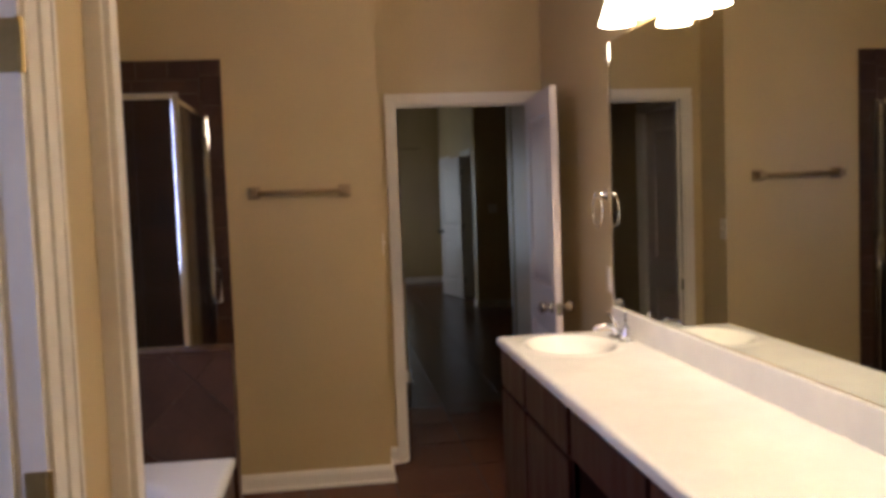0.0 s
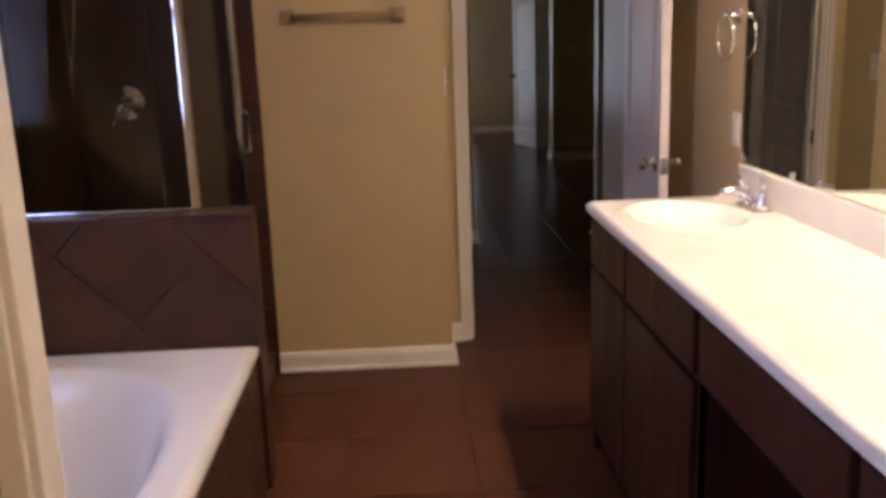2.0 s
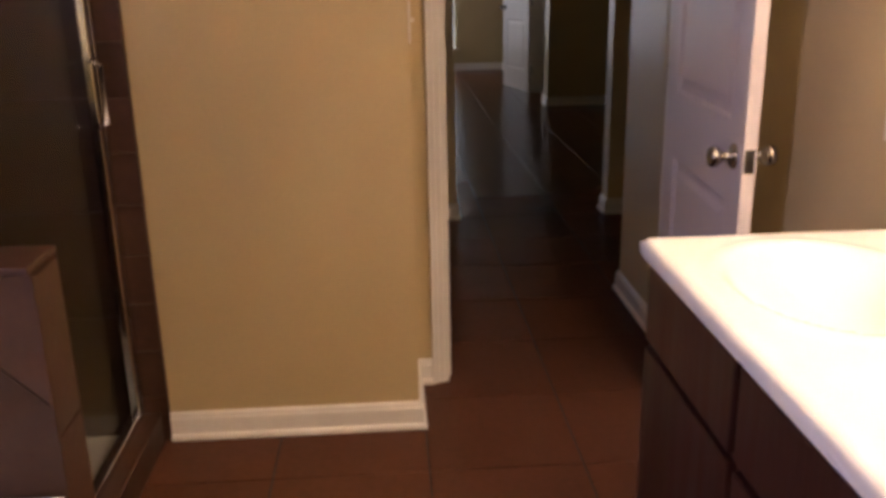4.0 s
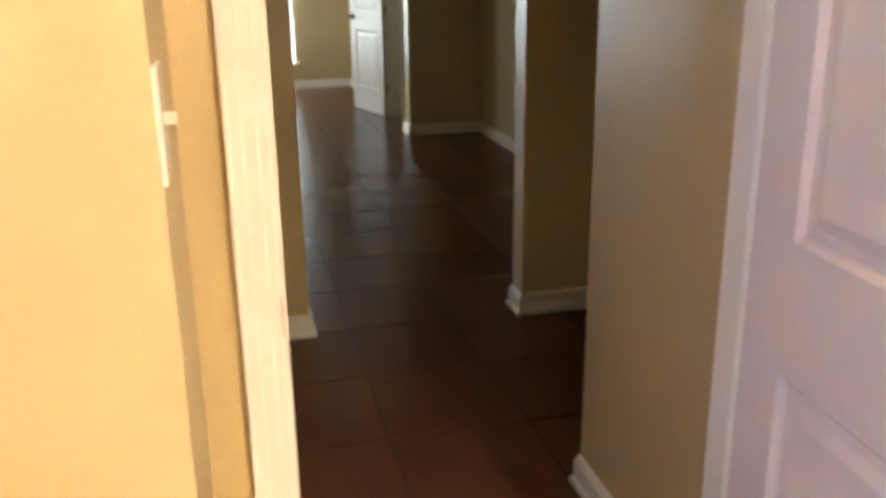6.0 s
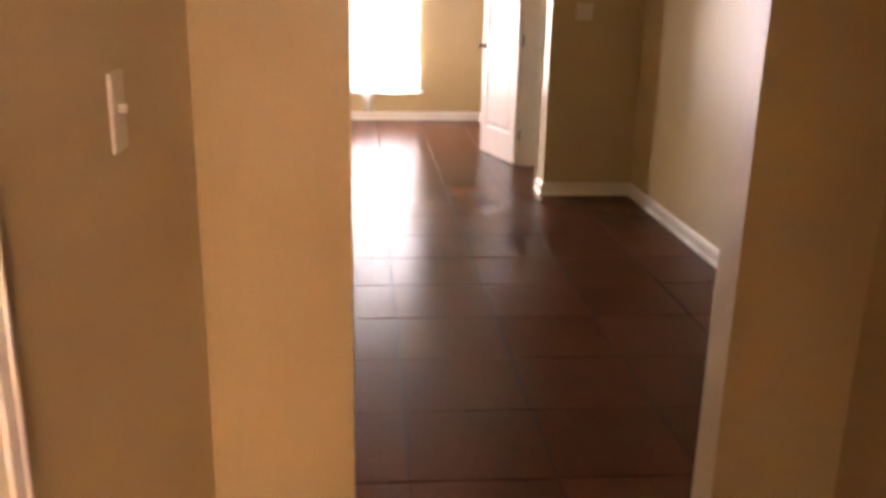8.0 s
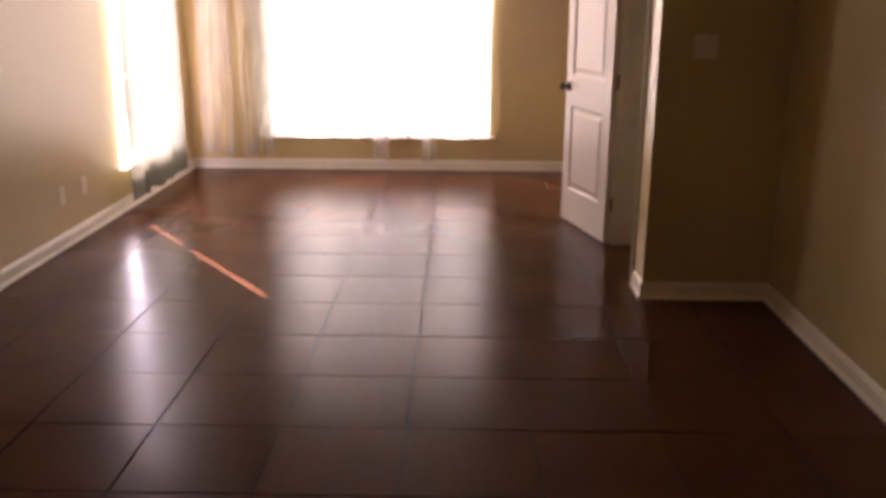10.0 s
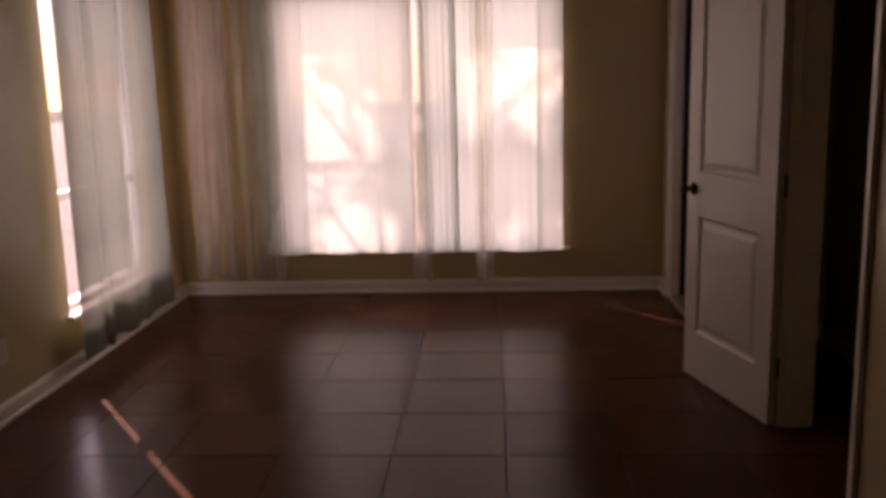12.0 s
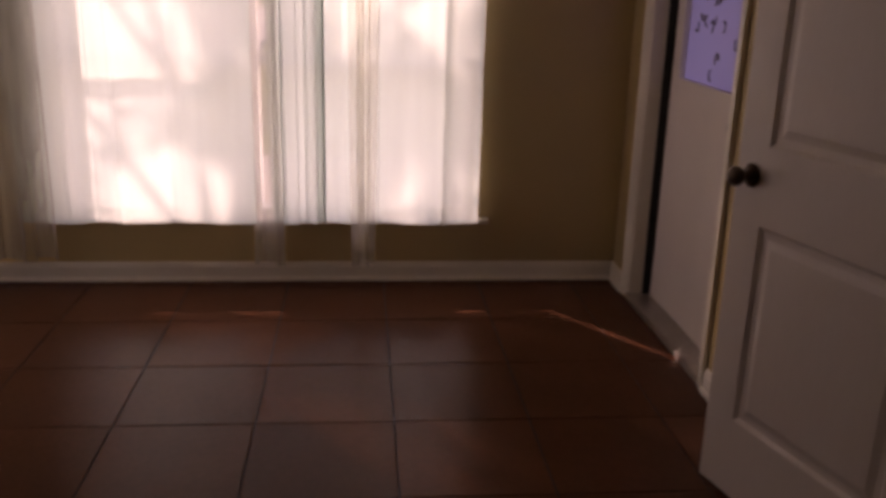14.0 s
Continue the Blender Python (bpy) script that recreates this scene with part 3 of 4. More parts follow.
def cabinet(y0, y1, label, far_end=False):
    c = thing("vanity_cabinet", (1.112, 0, 0), label, "cabinet", "vanity base cabinets")
    zt = CZ - 0.036
    part("body", box((0, y0 + 0.001, 0.095), (0.49, y1 - 0.001, SINK[4] and zt - (0.10 if y1 > 2.5 else 0.0))), M_WOOD, c)
    part("face_frame", box((-0.001, y0 + 0.001, 0.095), (0.018, y1 - 0.001, zt)), M_WOOD, c)
    part("toe_kick", box((0.06, y0 + 0.001, 0.0), (0.48, y1 - 0.001, 0.097)), M_DARK, c)
    if far_end:
        part("end_panel", box((-0.001, y1 - 0.001, 0.0), (0.49, y1 + 0.012, zt), 0.001), M_WOOD, c)
    front(c, "drawer_front", y0 + 0.010, y1 - 0.010, 0.700, zt - 0.014)
    front(c, "cabinet_door", y0 + 0.010, y1 - 0.010, 0.115, 0.684)
    return c


DARKC = "espresso-stained wooden vanity cabinet with false drawer over a door"
cabinet(2.56, 3.028, DARKC, True)
cabinet(1.95, 2.56, DARKC)
cabinet(0.45, 1.25, DARKC)
cabinet(-0.38, 0.45, DARKC)
kn = thing("vanity_apron_drawer", (1.112, 0, 0), "espresso-stained drawer over the open vanity knee space", "drawer")
part("rail", box((0, 1.252, 0.70), (0.018, 1.948, CZ - 0.036)), M_WOOD, kn)
part("drawer_box", box((0.018, 1.29, 0.715), (0.42, 1.91, CZ - 0.045)), M_DARK, kn)
front(kn, "drawer_front", 1.266, 1.920, 0.705, CZ - 0.052)

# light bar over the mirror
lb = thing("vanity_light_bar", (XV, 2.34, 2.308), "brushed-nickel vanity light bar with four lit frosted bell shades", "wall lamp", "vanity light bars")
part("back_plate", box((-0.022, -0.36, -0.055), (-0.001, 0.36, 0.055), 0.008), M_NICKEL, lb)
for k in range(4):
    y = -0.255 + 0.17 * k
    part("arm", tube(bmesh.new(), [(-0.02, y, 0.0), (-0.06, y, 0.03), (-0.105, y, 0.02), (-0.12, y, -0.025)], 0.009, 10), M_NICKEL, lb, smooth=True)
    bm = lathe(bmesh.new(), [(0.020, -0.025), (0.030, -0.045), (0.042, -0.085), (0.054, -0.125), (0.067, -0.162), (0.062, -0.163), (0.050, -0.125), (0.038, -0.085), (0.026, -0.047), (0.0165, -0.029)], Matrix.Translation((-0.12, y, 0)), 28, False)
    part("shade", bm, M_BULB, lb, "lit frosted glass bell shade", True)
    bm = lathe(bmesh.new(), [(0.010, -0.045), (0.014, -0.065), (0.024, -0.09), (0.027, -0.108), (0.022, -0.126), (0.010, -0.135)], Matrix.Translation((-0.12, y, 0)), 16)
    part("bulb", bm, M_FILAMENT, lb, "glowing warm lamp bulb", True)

# unseen second bar, added to light the tub corner trim and towel wall
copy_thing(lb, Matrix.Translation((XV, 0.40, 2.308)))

# towel bar and towel ring
tb = thing("towel_bar", (0.2435, YT, 1.566), "short bronze towel bar fixed to the wall", "towel bar")
for s in (-1, 1):
    bm = box((s * 0.232 - 0.032, -0.014, -0.032), (s * 0.232 + 0.032, 0, 0.032), 0.006)
    bm_box(bm, (s * 0.232 - 0.020, -0.074, -0.020), (s * 0.232 + 0.020, -0.01, 0.020), 0.006)
    part("post", bm, M_TOWELBAR, tb)
part("bar", tube(bmesh.new(), [(-0.232, -0.054, -0.002), (0.232, -0.054, -0.002)], 0.013), M_TOWELBAR, tb, smooth=True)
tr = thing("towel_ring", (XV, 3.14, 1.50), "chrome towel ring on the wall beside the mirror", "towel ring")
bm = lathe(bmesh.new(), [(0.026, 0), (0.026, 0.006), (0.012, 0.012), (0.010, 0.05), (0.014, 0.055)], Matrix.Rotation(radians(-90), 4, "Y"))
part("post", bm, M_CHROME, tr, smooth=True)
ring = [(-0.045, 0.072 * math.sin(a * math.pi / 16), -0.072 + 0.072 * math.cos(a * math.pi / 16)) for a in range(33)]
part("ring", tube(bmesh.new(), ring, 0.0045, 8), M_CHROME, tr, smooth=True)


def wall_plate(name, place, out, kind, label, w=0.072, h=0.116, gang=1):
    """A switch or outlet plate at place on the wall, facing out."""
    m = Matrix.Translation(place) @ Matrix.Rotation(math.atan2(out[1], out[0]) + math.pi / 2, 4, "Z")
    p = thing(name, m, label, kind)
    part("cover_plate", box((-w / 2, -0.006, -h / 2), (w / 2, 0, h / 2), 0.003), M_PLATE, p)
    for g in range(gang):
        x = (g - (gang - 1) / 2) * 0.046
        if kind == "outlet":
            for z in (-0.02, 0.02):
                bm = lathe(bmesh.new(), [(0.0165, 0), (0.0165, 0.003), (0.015, 0.004)], Matrix.Translation((x, -0.005, z)) @ Matrix.Rotation(radians(90), 4, "X"), 16)
                part("socket", bm, M_PLATE, p)
        else:
            bm = box((x - 0.005, -0.018, -0.002), (x + 0.005, -0.005, 0.010), 0.002)
            part("toggle", bm, M_PLATE, p, "small toggle lever")
    return p


wall_plate("light_switch", (0.661, 4.00, 1.275), (1, 0), "light switch", "ivory toggle light switch plate on the tan wall")
wall_plate("light_switch", (0.648, 5.86, 1.28), (1, 0), "light switch", "ivory toggle light switch plate in the hall")
wall_plate("light_switch", (2.52, YC, 1.30), (0, -1), "light switch", "ivory two-gang light switch plate on the jog wall", 0.116, 0.116, 2)
wall_plate("wall_outlet", (XV, 3.12, 1.12), (-1, 0), "outlet", "ivory wall outlet beside the mirror")
wall_plate("wall_outlet", (XL, 11.62, 0.325), (1, 0), "outlet", "ivory wall outlet low on the bedroom wall")
wall_plate("wall_outlet", (XL, 11.95, 0.325), (1, 0), "outlet", "ivory cable plate low on the bedroom wall")

# tub
TX0, TX1, TY0, TY1, TZ = XL + 0.002, -0.022, 1.332, 2.848, 0.522
tub = thing("bathtub", (0, 0, 0), "white acrylic drop-in bathtub with an oval basin", "bathtub")
bm = bmesh.new()
cx, cy, ax, ay = -0.60, 2.00, 0.475, 0.70
nx, ny = 60, 70
grid = []
for i in range(nx + 1):
    row = []
    for j in range(ny + 1):
        x, y = TX0 + (TX1 - TX0) * i / nx, TY0 + (TY1 - TY0) * j / ny
        r = (abs((x - cx) / ax) ** 2.3 + abs((y - cy) / ay) ** 2.3) ** (1 / 2.3)
        z = TZ
        if r < 1:
            k = min(1, (1 - r) / 0.38)
            z -= 0.40 * (k * k * (3 - 2 * k))
        e = min(TX1 - x, TY1 - y)
        z -= 0.012 * max(0, 1 - e / 0.02) ** 2
        row.append(bm.verts.new((x, y, z)))
    grid.append(row)
for i in range(nx):
    for j in range(ny):
        bm.faces.new((grid[i][j], grid[i + 1][j], grid[i + 1][j + 1], grid[i][j + 1]))
rim = [grid[nx][j] for j in range(ny + 1)]
low = [bm.verts.new((v.co.x - 0.003, v.co.y, TZ - 0.04)) for v in rim]
for a in range(ny):
    bm.faces.new((rim[a], low[a], low[a + 1], rim[a + 1]))
part("shell", bm, M_TUB, tub, smooth=True)
bm = lathe(bmesh.new(), [(0.03, 0), (0.028, 0.004), (0.012, 0.004)], Matrix.Translation((cx, cy, TZ - 0.399)))
part("drain", bm, M_CHROME, tub, "chrome tub drain", True)
apron = solid("tub_deck_front", box((-0.09, 1.332, 0), (-0.040, 2.848, 0.482)), M_SGROUT, "brown tiled skirt below the tub rim", "tub skirt")
tile_field(apron, "tile", (1.334, 0.002), (2.846, 0.480), 0.33, 0.33, 0.005, (1.334, 0.002), 0, lambda u, v, h: (-0.040 + h, u, v), M_STILE)

# shower: knee wall, tiled walls, glass enclosure
knee = solid("wall_shower_knee", box((XL, 2.866, 0), (-0.026, 2.980, 0.938)), M_SGROUT, "brown tiled knee wall with diagonal tiles between tub and shower", "half wall")
tile_field(knee, "tile", (XL, 0.51), (-0.018, 0.935), 0.33, 0.33, 0.005, (-0.40, 0.60), radians(45), lambda u, v, h: (u, 2.866 - h, v), M_STILE)
tile_field(knee, "end_tile", (2.860, 0.002), (2.980, 0.935), 0.33, 0.31, 0.005, (2.80, 0.002), 0, lambda u, v, h: (-0.026 + h, u, v), M_STILE)
bm = bmesh.new()
for k in range(5):
    bm_box(bm, (XL + k * 0.226 + 0.002, 2.852, 0.936), (XL + (k + 1) * 0.226 - 0.002, 2.99, 0.950), 0.003)
part("cap_tile", bm, M_STILE, knee)
back = solid("wall_shower_back", box((XL, YT - 0.008, 0), (-0.128, YT - 0.0005, 2.25)), M_SGROUT, "dark brown tiled shower wall with a tile border", "tiled wall")
tile_field(back, "tile", (XL, 0.10), (-0.235, 2.145), 0.33, 0.33, 0.005, (-0.235, 0.10), 0, lambda u, v, h: (u, YT - 0.008 - h, v), M_STILE)
tile_field(back, "border_tile", (-0.230, 0.002), (-0.126, 2.25), 0.104, 0.155, 0.004, (-0.230, 0.002), 0, lambda u, v, h: (u, YT - 0.008 - h, v), M_STILE)
tile_field(back, "border_tile", (XL, 2.15), (-0.232, 2.25), 0.155, 0.10, 0.004, (-0.232, 2.15), 0, lambda u, v, h: (u, YT - 0.008 - h, v), M_STILE)
side = solid("wall_shower_side", box((XL + 0.0005, 2.99, 0), (XL + 0.008, YT - 0.02, 2.25)), M_SGROUT, "dark brown tiled shower side wall", "tiled wall")
tile_field(side, "tile", (2.99, 0.10), (YT - 0.02, 2.25), 0.33, 0.33, 0.005, (2.99, 0.10), 0, lambda u, v, h: (XL + 0.008 + h, u, v), M_STILE)
curb = solid("shower_curb", box((-0.245, 2.99, 0), (-0.150, YT - 0.02, 0.105), 0.006), M_STILE, "brown tiled shower curb", "curb")
solid("shower_pan", box((XL + 0.02, 2.99, 0), (-0.245, YT - 0.02, 0.03)), M_TUB, "white shower pan floor", "shower floor")
enc = thing("shower_enclosure", (0, 0, 0), "chrome-framed clear glass shower enclosure on the knee wall", "shower screen")
GX, GY, GT = -0.195, 2.93, 1.965
part("fixed_pane", box((XL + 0.02, GY - 0.003, 0.955), (GX, GY + 0.003, GT - 0.02)), M_SHOWER_GLASS, enc)
part("top_rail", box((XL + 0.015, GY - 0.012, GT - 0.025), (GX + 0.014, GY + 0.012, GT), 0.003), M_CHROME, enc)
part("sill_rail", box((XL + 0.015, GY - 0.012, 0.951), (GX + 0.014, GY + 0.012, 0.962), 0.003), M_CHROME, enc)
part("corner_post", box((GX - 0.012, GY - 0.014, 0.951), (GX + 0.014, GY + 0.014, GT - 0.001), 0.004), M_CHROME, enc)
part("door_pane", box((GX - 0.018, GY + 0.07, 0.13), (GX - 0.012, YT - 0.085, GT - 0.03)), M_SHOWER_GLASS, enc)
for y in (GY + 0.06, YT - 0.075):
    part("door_stile", box((GX - 0.026, y - 0.014, 0.115), (GX - 0.002, y + 0.014, GT - 0.005), 0.004), M_CHROME, enc)
part("door_rail", box((GX - 0.024, GY + 0.07, GT - 0.03), (GX - 0.004, YT - 0.085, GT - 0.006), 0.003), M_CHROME, enc)
part("bottom_rail", box((GX - 0.026, GY + 0.04, 0.106), (GX - 0.002, YT - 0.03, 0.134), 0.003), M_CHROME, enc)
part("wall_channel", box((GX - 0.024, YT - 0.045, 0.115), (GX - 0.002, YT - 0.017, GT), 0.003), M_CHROME, enc)
bm = tube(bmesh.new(), [(GX - 0.002, YT - 0.12, 1.02), (GX + 0.03, YT - 0.12, 1.03), (GX + 0.03, YT - 0.12, 1.19), (GX - 0.002, YT - 0.12, 1.20)], 0.007, 8)
part("pull_handle", bm, M_CHROME, enc, smooth=True)
vl = thing("shower_valve", (-0.68, YT - 0.016, 1.24), "chrome shower valve with lever handle on the tiled wall", "shower valve")
part("escutcheon", lathe(bmesh.new(), [(0.075, 0), (0.072, 0.008), (0.035, 0.016), (0.030, 0.05), (0.022, 0.056)], Matrix.Rotation(radians(90), 4, "X")), M_CHROME, vl, smooth=True)
part("lever", tube(bmesh.new(), [(0, -0.045, 0), (-0.03, -0.06, -0.035), (-0.05, -0.07, -0.085)], 0.011, 10), M_CHROME, vl, smooth=True)
part("lever_cap", tube(bmesh.new(), [(0.0, -0.05, 0.01), (0.045, -0.065, 0.015), (0.08, -0.07, 0.005)], 0.012, 10), M_CHROME, vl, smooth=True)
sh = thing("shower_hose", (-0.90, YT - 0.016, 0), "chrome hand-shower hose hanging on the tiled wall", "shower hose")
part("hose", tube(bmesh.new(), [(0, -0.02, 1.98), (0.01, -0.09, 2.0), (0.07, -0.11, 1.9), (0.085, -0.08, 1.7), (0.05, -0.06, 1.5), (0.02, -0.05, 1.36)], 0.006, 8), M_CHROME, sh, smooth=True)

# ---------------- windows ----------------


def sash_window(name, m, w, h, rail, label, glass):
    """A vinyl window in an opening w wide and h high: local x along the wall, y outwards, origin at the sill's middle."""
    win = thing(name, m, label, "window", kind="structure")
    f = 0.030
    bm = bmesh.new()
    for lo, hi in (((-w / 2, 0.06, 0), (-w / 2 + f, 0.13, h)), ((w / 2 - f, 0.06, 0), (w / 2, 0.13, h)), ((-w / 2 + f, 0.06, 0), (w / 2 - f, 0.13, f)), ((-w / 2 + f, 0.06, h - f), (w / 2 - f, 0.13, h))):
        bm_box(bm, lo, hi, 0.003)
    part("window_frame", bm, M_VINYL, win)
    part("meeting_rail", box((-w / 2 + f, 0.068, rail - 0.024), (w / 2 - f, 0.12, rail + 0.024), 0.003), M_VINYL, win)
    part("upper_pane", box((-w / 2 + f, 0.092, rail + 0.024), (w / 2 - f, 0.098, h - f)), glass, win).visible_shadow = False
    part("lower_pane", box((-w / 2 + f, 0.080, f), (w / 2 - f, 0.086, rail - 0.024)), glass, win).visible_shadow = False
    return win


h = WINZ[1] - WINZ[0]
sash_window("window_1", pose(0.0675, YF, WINZ[0]), 0.875, h, 0.735, "white vinyl sash window behind sheer curtains", M_GLASS)
sash_window("window_2", pose(1.045, YF, WINZ[0]), 1.040, h, 0.735, "white vinyl sash window behind sheer curtains", M_GLASS)
solid("window_mullion", box((0.505, YF + 0.004, WINZ[0]), (0.525, YF + 0.13, WINZ[1]), 0.003), M_VINYL, "white mullion post between two windows", "mullion")
sash_window("window_3", pose(XL, (LWIN[0] + LWIN[1]) / 2, WINZ[0], 0, 0, 90), LWIN[1] - LWIN[0], h, 0.61, "white vinyl sash window with sun behind a sheer curtain", M_GLASS)
sash_window("window_5", pose(XL, (TWIN[0] + TWIN[1]) / 2, TWIN[2], 0, 0, 90), TWIN[1] - TWIN[0], TWIN[3] - TWIN[2], 0.5, "white vinyl window with obscure glass in the toilet room", M_FROST)
sash_window("window_4", pose(XL, (BWIN[0] + BWIN[1]) / 2, BWIN[2], 0, 0, 90), BWIN[1] - BWIN[0], BWIN[3] - BWIN[2], 0.5, "white vinyl window with obscure glass over the tub", M_FROST)
bm = box((FWIN[0] - 0.13, YF - 0.045, WINZ[0] - 0.022), (FWIN[1] + 0.08, YF + 0.06, WINZ[0] + 0.001), 0.006)
solid("window_sill", bm, M_TRIM, "white painted window stool projecting below the window", "window sill")
bm = box((XL - 0.06, LWIN[0] - 0.05, WINZ[0] - 0.022), (XL + 0.045, LWIN[1] + 0.05, WINZ[0] + 0.001), 0.006)
solid("window_sill", bm, M_TRIM, "white painted window stool projecting below the window", "window sill")

# ---------------- curtains ----------------


def curtain(place, length, top, bottom, folds, depth, along, seed, label, flare=0.0, hem=0.012, mat=None):
    """A sheer panel hung from top to bottom: from place along the direction along, with folds that loosen downwards."""
    rnd = random.Random(seed)
    c = thing("sheer_curtain", (place[0], place[1], 0), label, "curtain", "sheer curtains")
    n, rows = 150, 26
    ph, k2 = [rnd.uniform(0, 6.28) for _ in range(4)], rnd.uniform(0.35, 0.6)
    d = Vector((*along, 0)).normalized()
    q = Vector((-d.y, d.x, 0))
    bm, g = bmesh.new(), []
    for r in range(rows + 1):
        v = r / rows
        row = []
        for i in range(n + 1):
            u = i / n
            a = (u + 0.05 * math.sin(u * 7.3 + ph[3]) + 0.03 * math.sin(u * 15.1 + ph[0])) * folds * 2 * math.pi
            wob = math.sin(a + ph[0] + 0.8 * math.sin(a * k2 + ph[1]) + v * 0.5) * depth * (0.75 + 0.35 * math.sin(u * 9 + ph[2]))
            wob += depth * 0.5 * math.sin(a * 0.37 + ph[3] + v * 1.3) * (0.4 + v)
            wob += depth * 0.16 * math.sin(a * 2.7 + ph[1] + 2.1 * v) + depth * 0.07 * math.sin(a * 5.3 + ph[2] - 3.0 * v)
            s = u * length + 0.012 * math.sin(a * 2 + ph[1]) + flare * v * (u - 0.5)
            z = top + (bottom - top) * v + (hem * math.sin(a * 0.8 + ph[2]) * (v > 0.97))
            p = d * s + q * wob
            row.append(bm.verts.new((p.x, p.y, z)))
        g.append(row)
    for r in range(rows):
        for i in range(n):
            bm.faces.new((g[r][i], g[r][i + 1], g[r + 1][i + 1], g[r + 1][i]))
    part("panel", bm, mat or M_SHEER, c, smooth=True)
    return c


SHEER = "thin white sheer curtain panel hanging in loose folds"
ROD = 2.28
LOOSE = "thin white sheer curtain panel with its hem resting on the sill"
curtain((-0.53, YF - 0.075), 1.065, ROD, 0.306, 3, 0.015, (1, 0), 3, LOOSE, hem=0.006)
curtain((-0.66, YF - 0.088), 0.30, ROD, 0.13, 2, 0.010, (1, 0), 17, SHEER, mat=M_SHEER_THIN)
curtain((0.555, YF - 0.085), 0.085, ROD, 0.11, 1, 0.012, (1, 0), 23, SHEER, flare=0.05, mat=M_SHEER_THIN)
curtain((0.615, YF - 0.070), 0.255, ROD, 0.306, 3, 0.014, (1, 0), 5, LOOSE, hem=0.006)
curtain((0.83, YF - 0.075), 0.765, ROD, 0.306, 3, 0.014, (1, 0), 8, LOOSE, hem=0.006)
curtain((0.97, YF - 0.096), 0.15, ROD, 0.11, 2, 0.012, (1, 0), 21, SHEER, flare=-0.05, mat=M_SHEER_THIN)
curtain((-1.02, YF - 0.060), 0.30, ROD, 0.14, 2, 0.012, (1, 0), 14, "very thin greyish sheer panel against the wall", mat=M_SHEER_THIN)
curtain((XL + 0.100, 12.580), 1.28, ROD, 0.09, 5, 0.016, (0, 1), 11, "thin white sheer curtain panel in front of the sunny side window, darkened against the skylight", flare=0.12, mat=M_SHEER_DIMMED)
for name, a, b in (("curtain_rod", (-0.85, YF - 0.075, ROD + 0.012), (1.95, YF - 0.075, ROD + 0.012)), ("curtain_rod", (XL + 0.110, 12.45, ROD + 0.012), (XL + 0.110, 14.05, ROD + 0.012))):
    rod = thing(name, a, "thin white metal curtain rod on wall brackets", "curtain rod")
    rel = Vector(b) - Vector(a)
    part("rod", tube(bmesh.new(), [(0, 0, 0), rel], 0.009), M_NICKEL, rod, smooth=True)
    for k in (0.04, 0.96):
        p = rel * k
        wallward = Vector((0, 0.077, 0)) if rel.x > rel.y else Vector((-0.112, 0, 0))
        part("bracket", tube(bmesh.new(), [p, p + wallward], 0.006, 8), M_NICKEL, rod)

# ---------------- outside ----------------
# eaves added out of view, their depth set to shade the windows' tops
roof = thing("roof_eaves", (0, 0, 2.40), "unseen brown painted roof eaves overhanging the walls, added to cut the sun", "eaves", kind="structure")
part("north_eave", box((XL - 0.75, YF + 0.14, 0), (XN + 0.75, YF + 0.80, 0.16)), M_STUCCO, roof)
part("west_eave", box((XL - 0.75, YB, 0), (XL - 0.14, YF + 0.14, 0.16)), M_STUCCO, roof)
solid("ground", box((-60, -50, -0.35), (60, 90, -0.20)), M_LAWN, "patchy sunlit lawn around the house", "ground")
solid("patio_slab", box((-3.2, YF + 0.14, -0.2), (4.2, YF + 3.4, -0.06)), M_CONCRETE, "pale sunlit concrete patio slab", "patio")


solid("side_path", box((XL - 24, YB, -0.2), (XL - 0.14, YF + 40.0, -0.10)), M_CONCRETE, "pale sunlit concrete yard beside the house", "path")


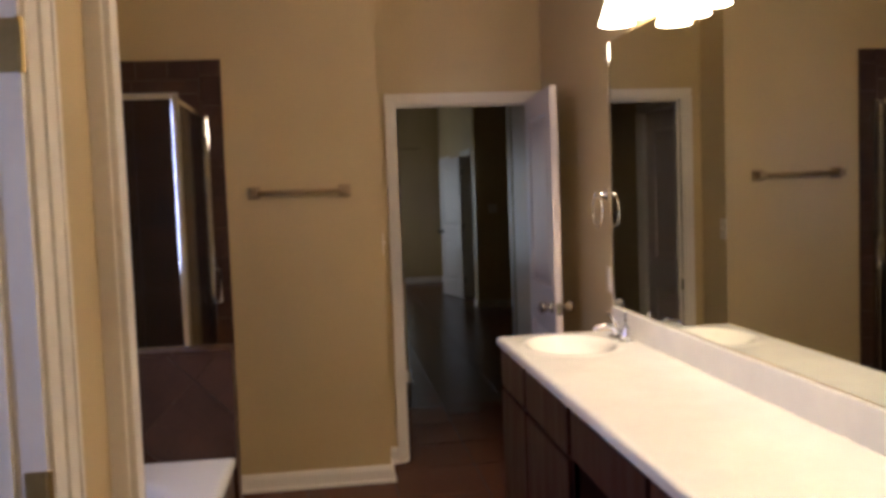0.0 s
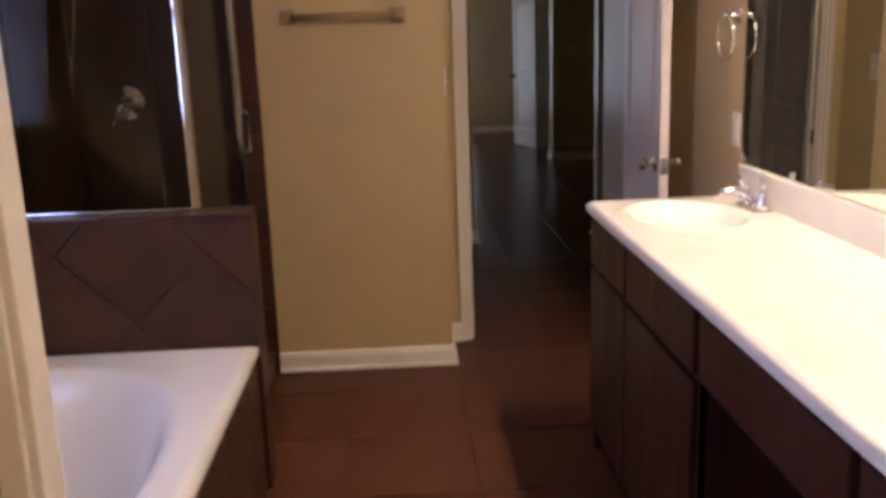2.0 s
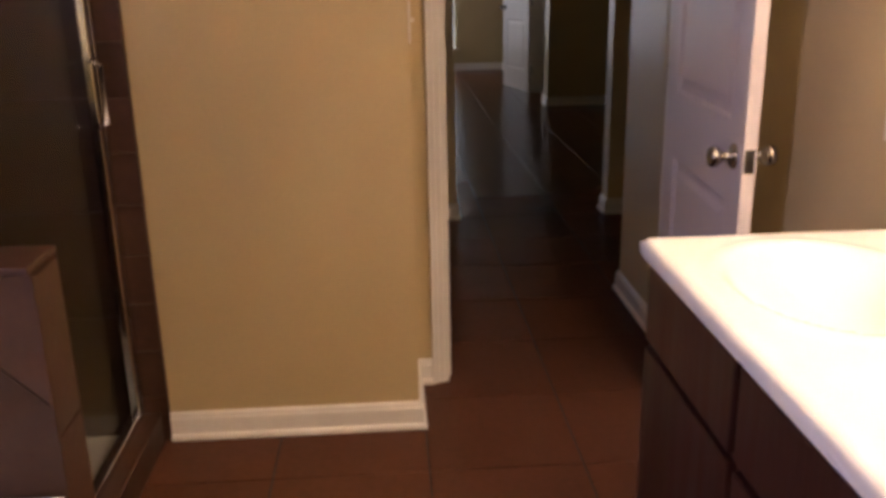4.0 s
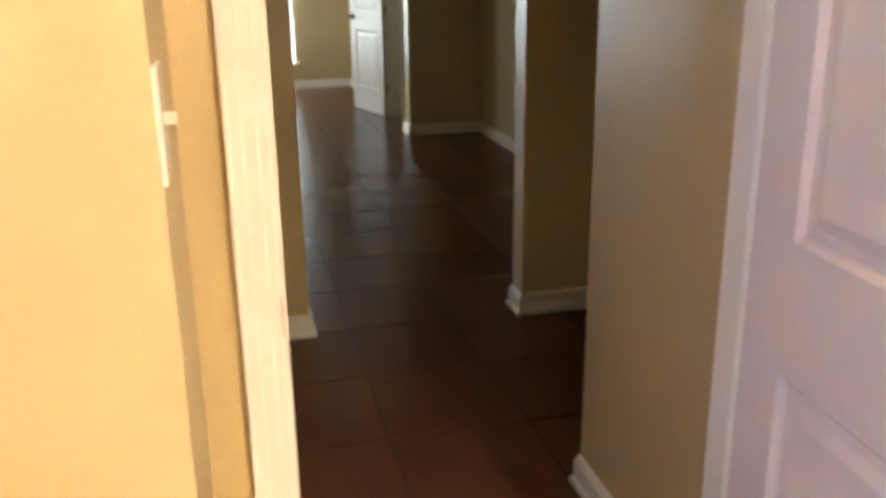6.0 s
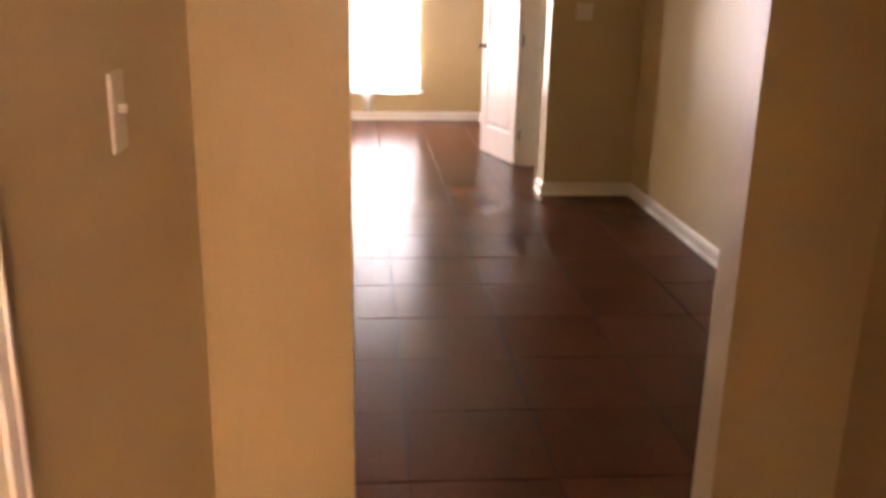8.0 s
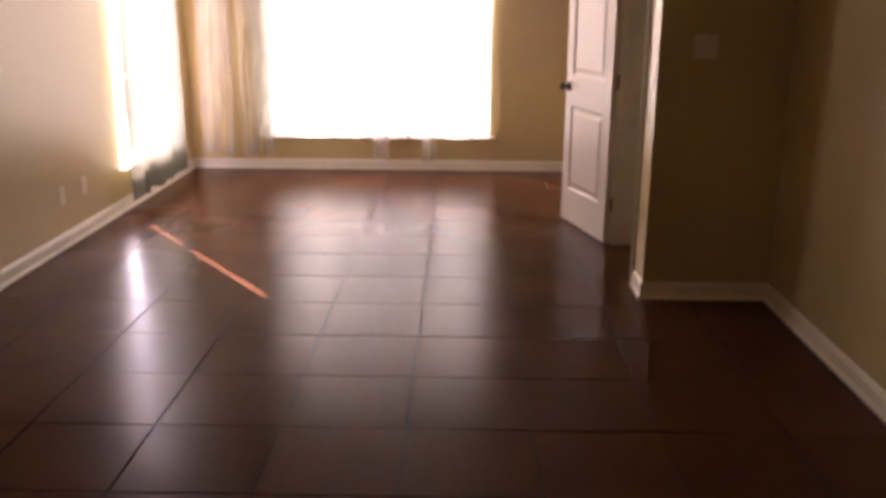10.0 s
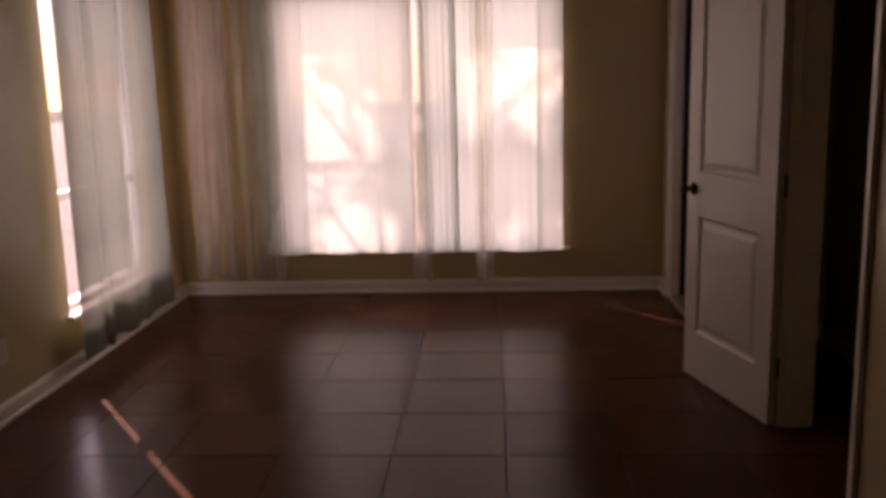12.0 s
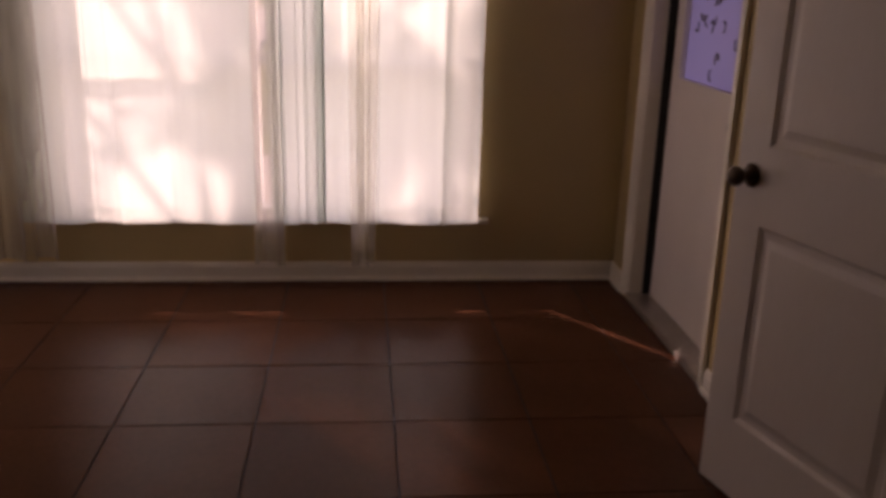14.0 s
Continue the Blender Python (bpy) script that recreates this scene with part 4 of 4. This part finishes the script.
def yard_tree(at, crown_at, reach, leaves, gaps, seed):
    """An unseen tree added to dapple the sun: trunk, limbs, and a crown of single leaves, left open at the gaps."""
    rnd = random.Random(seed)
    tree = thing("yard_tree", (*at, -0.1), "unseen leafy tree added to dapple the sun on the bedroom windows", "tree")
    c = Vector(crown_at) - Vector((*at, -0.1))
    bm = bmesh.new()
    path = [(0, 0, 0), (0.05, 0.03, 1.0), (c.x * 0.3, c.y * 0.3, 2.2), (c.x * 0.7, c.y * 0.7, c.z - 1.3), (c.x, c.y, c.z)]
    for k in range(len(path) - 1):
        a, b = Vector(path[k]), Vector(path[k + 1])
        r0, r1 = 0.13 - 0.027 * k, 0.13 - 0.027 * (k + 1)
        lathe(bm, [(r0, 0), (r1, (b - a).length)], Matrix.Translation(a) @ (b - a).to_track_quat("Z", "Y").to_matrix().to_4x4(), 10)
    part("trunk", bm, M_BARK, tree)
    bm = bmesh.new()
    for k in range(11):
        tip = c + Vector([rnd.uniform(-0.8, 0.8) * q for q in reach])
        start = Vector(path[3]).lerp(Vector(path[4]), rnd.uniform(0, 0.7))
        tube(bm, [start, start.lerp(tip, 0.5) + Vector((0, 0, 0.12)), tip], 0.022, 6)
    part("limb", bm, M_BARK, tree)
    rise = -sv
    clumps = [Vector([rnd.gauss(0, 0.42) * q for q in reach]) for _ in range(70)]
    bm = bmesh.new()
    n = 0
    while n < leaves:
        p = rnd.choice(clumps) + Vector([rnd.gauss(0, 0.16) for _ in range(3)])
        if sum((a / b) ** 2 for a, b in zip(p, reach)) > 1.15:
            continue
        w = c + p + tree.matrix_world.translation
        # where this leaf's shadow falls on the north wall
        k = (w.y - YF) / rise.y
        x, z = w.x - rise.x * k, w.z - rise.z * k
        if any(((x - gx) / ga) ** 2 + ((z - gz) / gb) ** 2 < 1 + rnd.uniform(-0.25, 0.25) for gx, gz, ga, gb in gaps):
            n += 0.3
            continue
        n += 1
        q = Matrix.Rotation(rnd.uniform(0, 6.28), 3, "Z") @ Matrix.Rotation(rnd.gauss(0, 0.7), 3, "X")
        l, h = rnd.uniform(0.05, 0.085), rnd.uniform(0.022, 0.035)
        bm.faces.new([bm.verts.new(c + p + q @ Vector(v)) for v in ((-l, 0, 0), (-l * 0.2, -h, 0.008), (l, 0, -0.01), (-l * 0.2, h, 0.008))])
    tagged(part("crown", bm, M_LEAF, tree), kind="stuff")
    return tree


# foliage gaps set to shape the sun patches: centre and half size, along and up the wall that the sun reaches through
# them
yard_tree((-3.2, 18.4), (-2.95, 19.05, 4.85), (1.75, 1.35, 1.5), 5200,
          [(0.97, 1.40, 0.16, 0.36), (1.28, 1.52, 0.15, 0.34), (0.12, 0.45, 0.34, 0.27), (0.20, 1.25, 0.10, 0.28), (1.18, 0.35, 0.10, 0.30),
           (0.42, 1.15, 0.05, 0.22), (1.60, 0.60, 0.07, 0.6)], 4)

# ---------------- floor tiles, last ----------------


def unseen(x, y):
    return (x < 0.40 and 4.20 < y < 6.60) or (x > 1.75 and y < 5.1) or (x < -0.1 and (y < 0.2 or 1.4 < y < 4.3)) or y < -1.2


tile_field(floor, "tile", (XL - 0.1, YB), (XN + 0.1, YF + 0.1), 0.461, 0.461, 0.006, (1.140, 6.46), 0.0, lambda u, v, h: (u, v, -0.004 + h), M_TILE, 0.004, unseen)
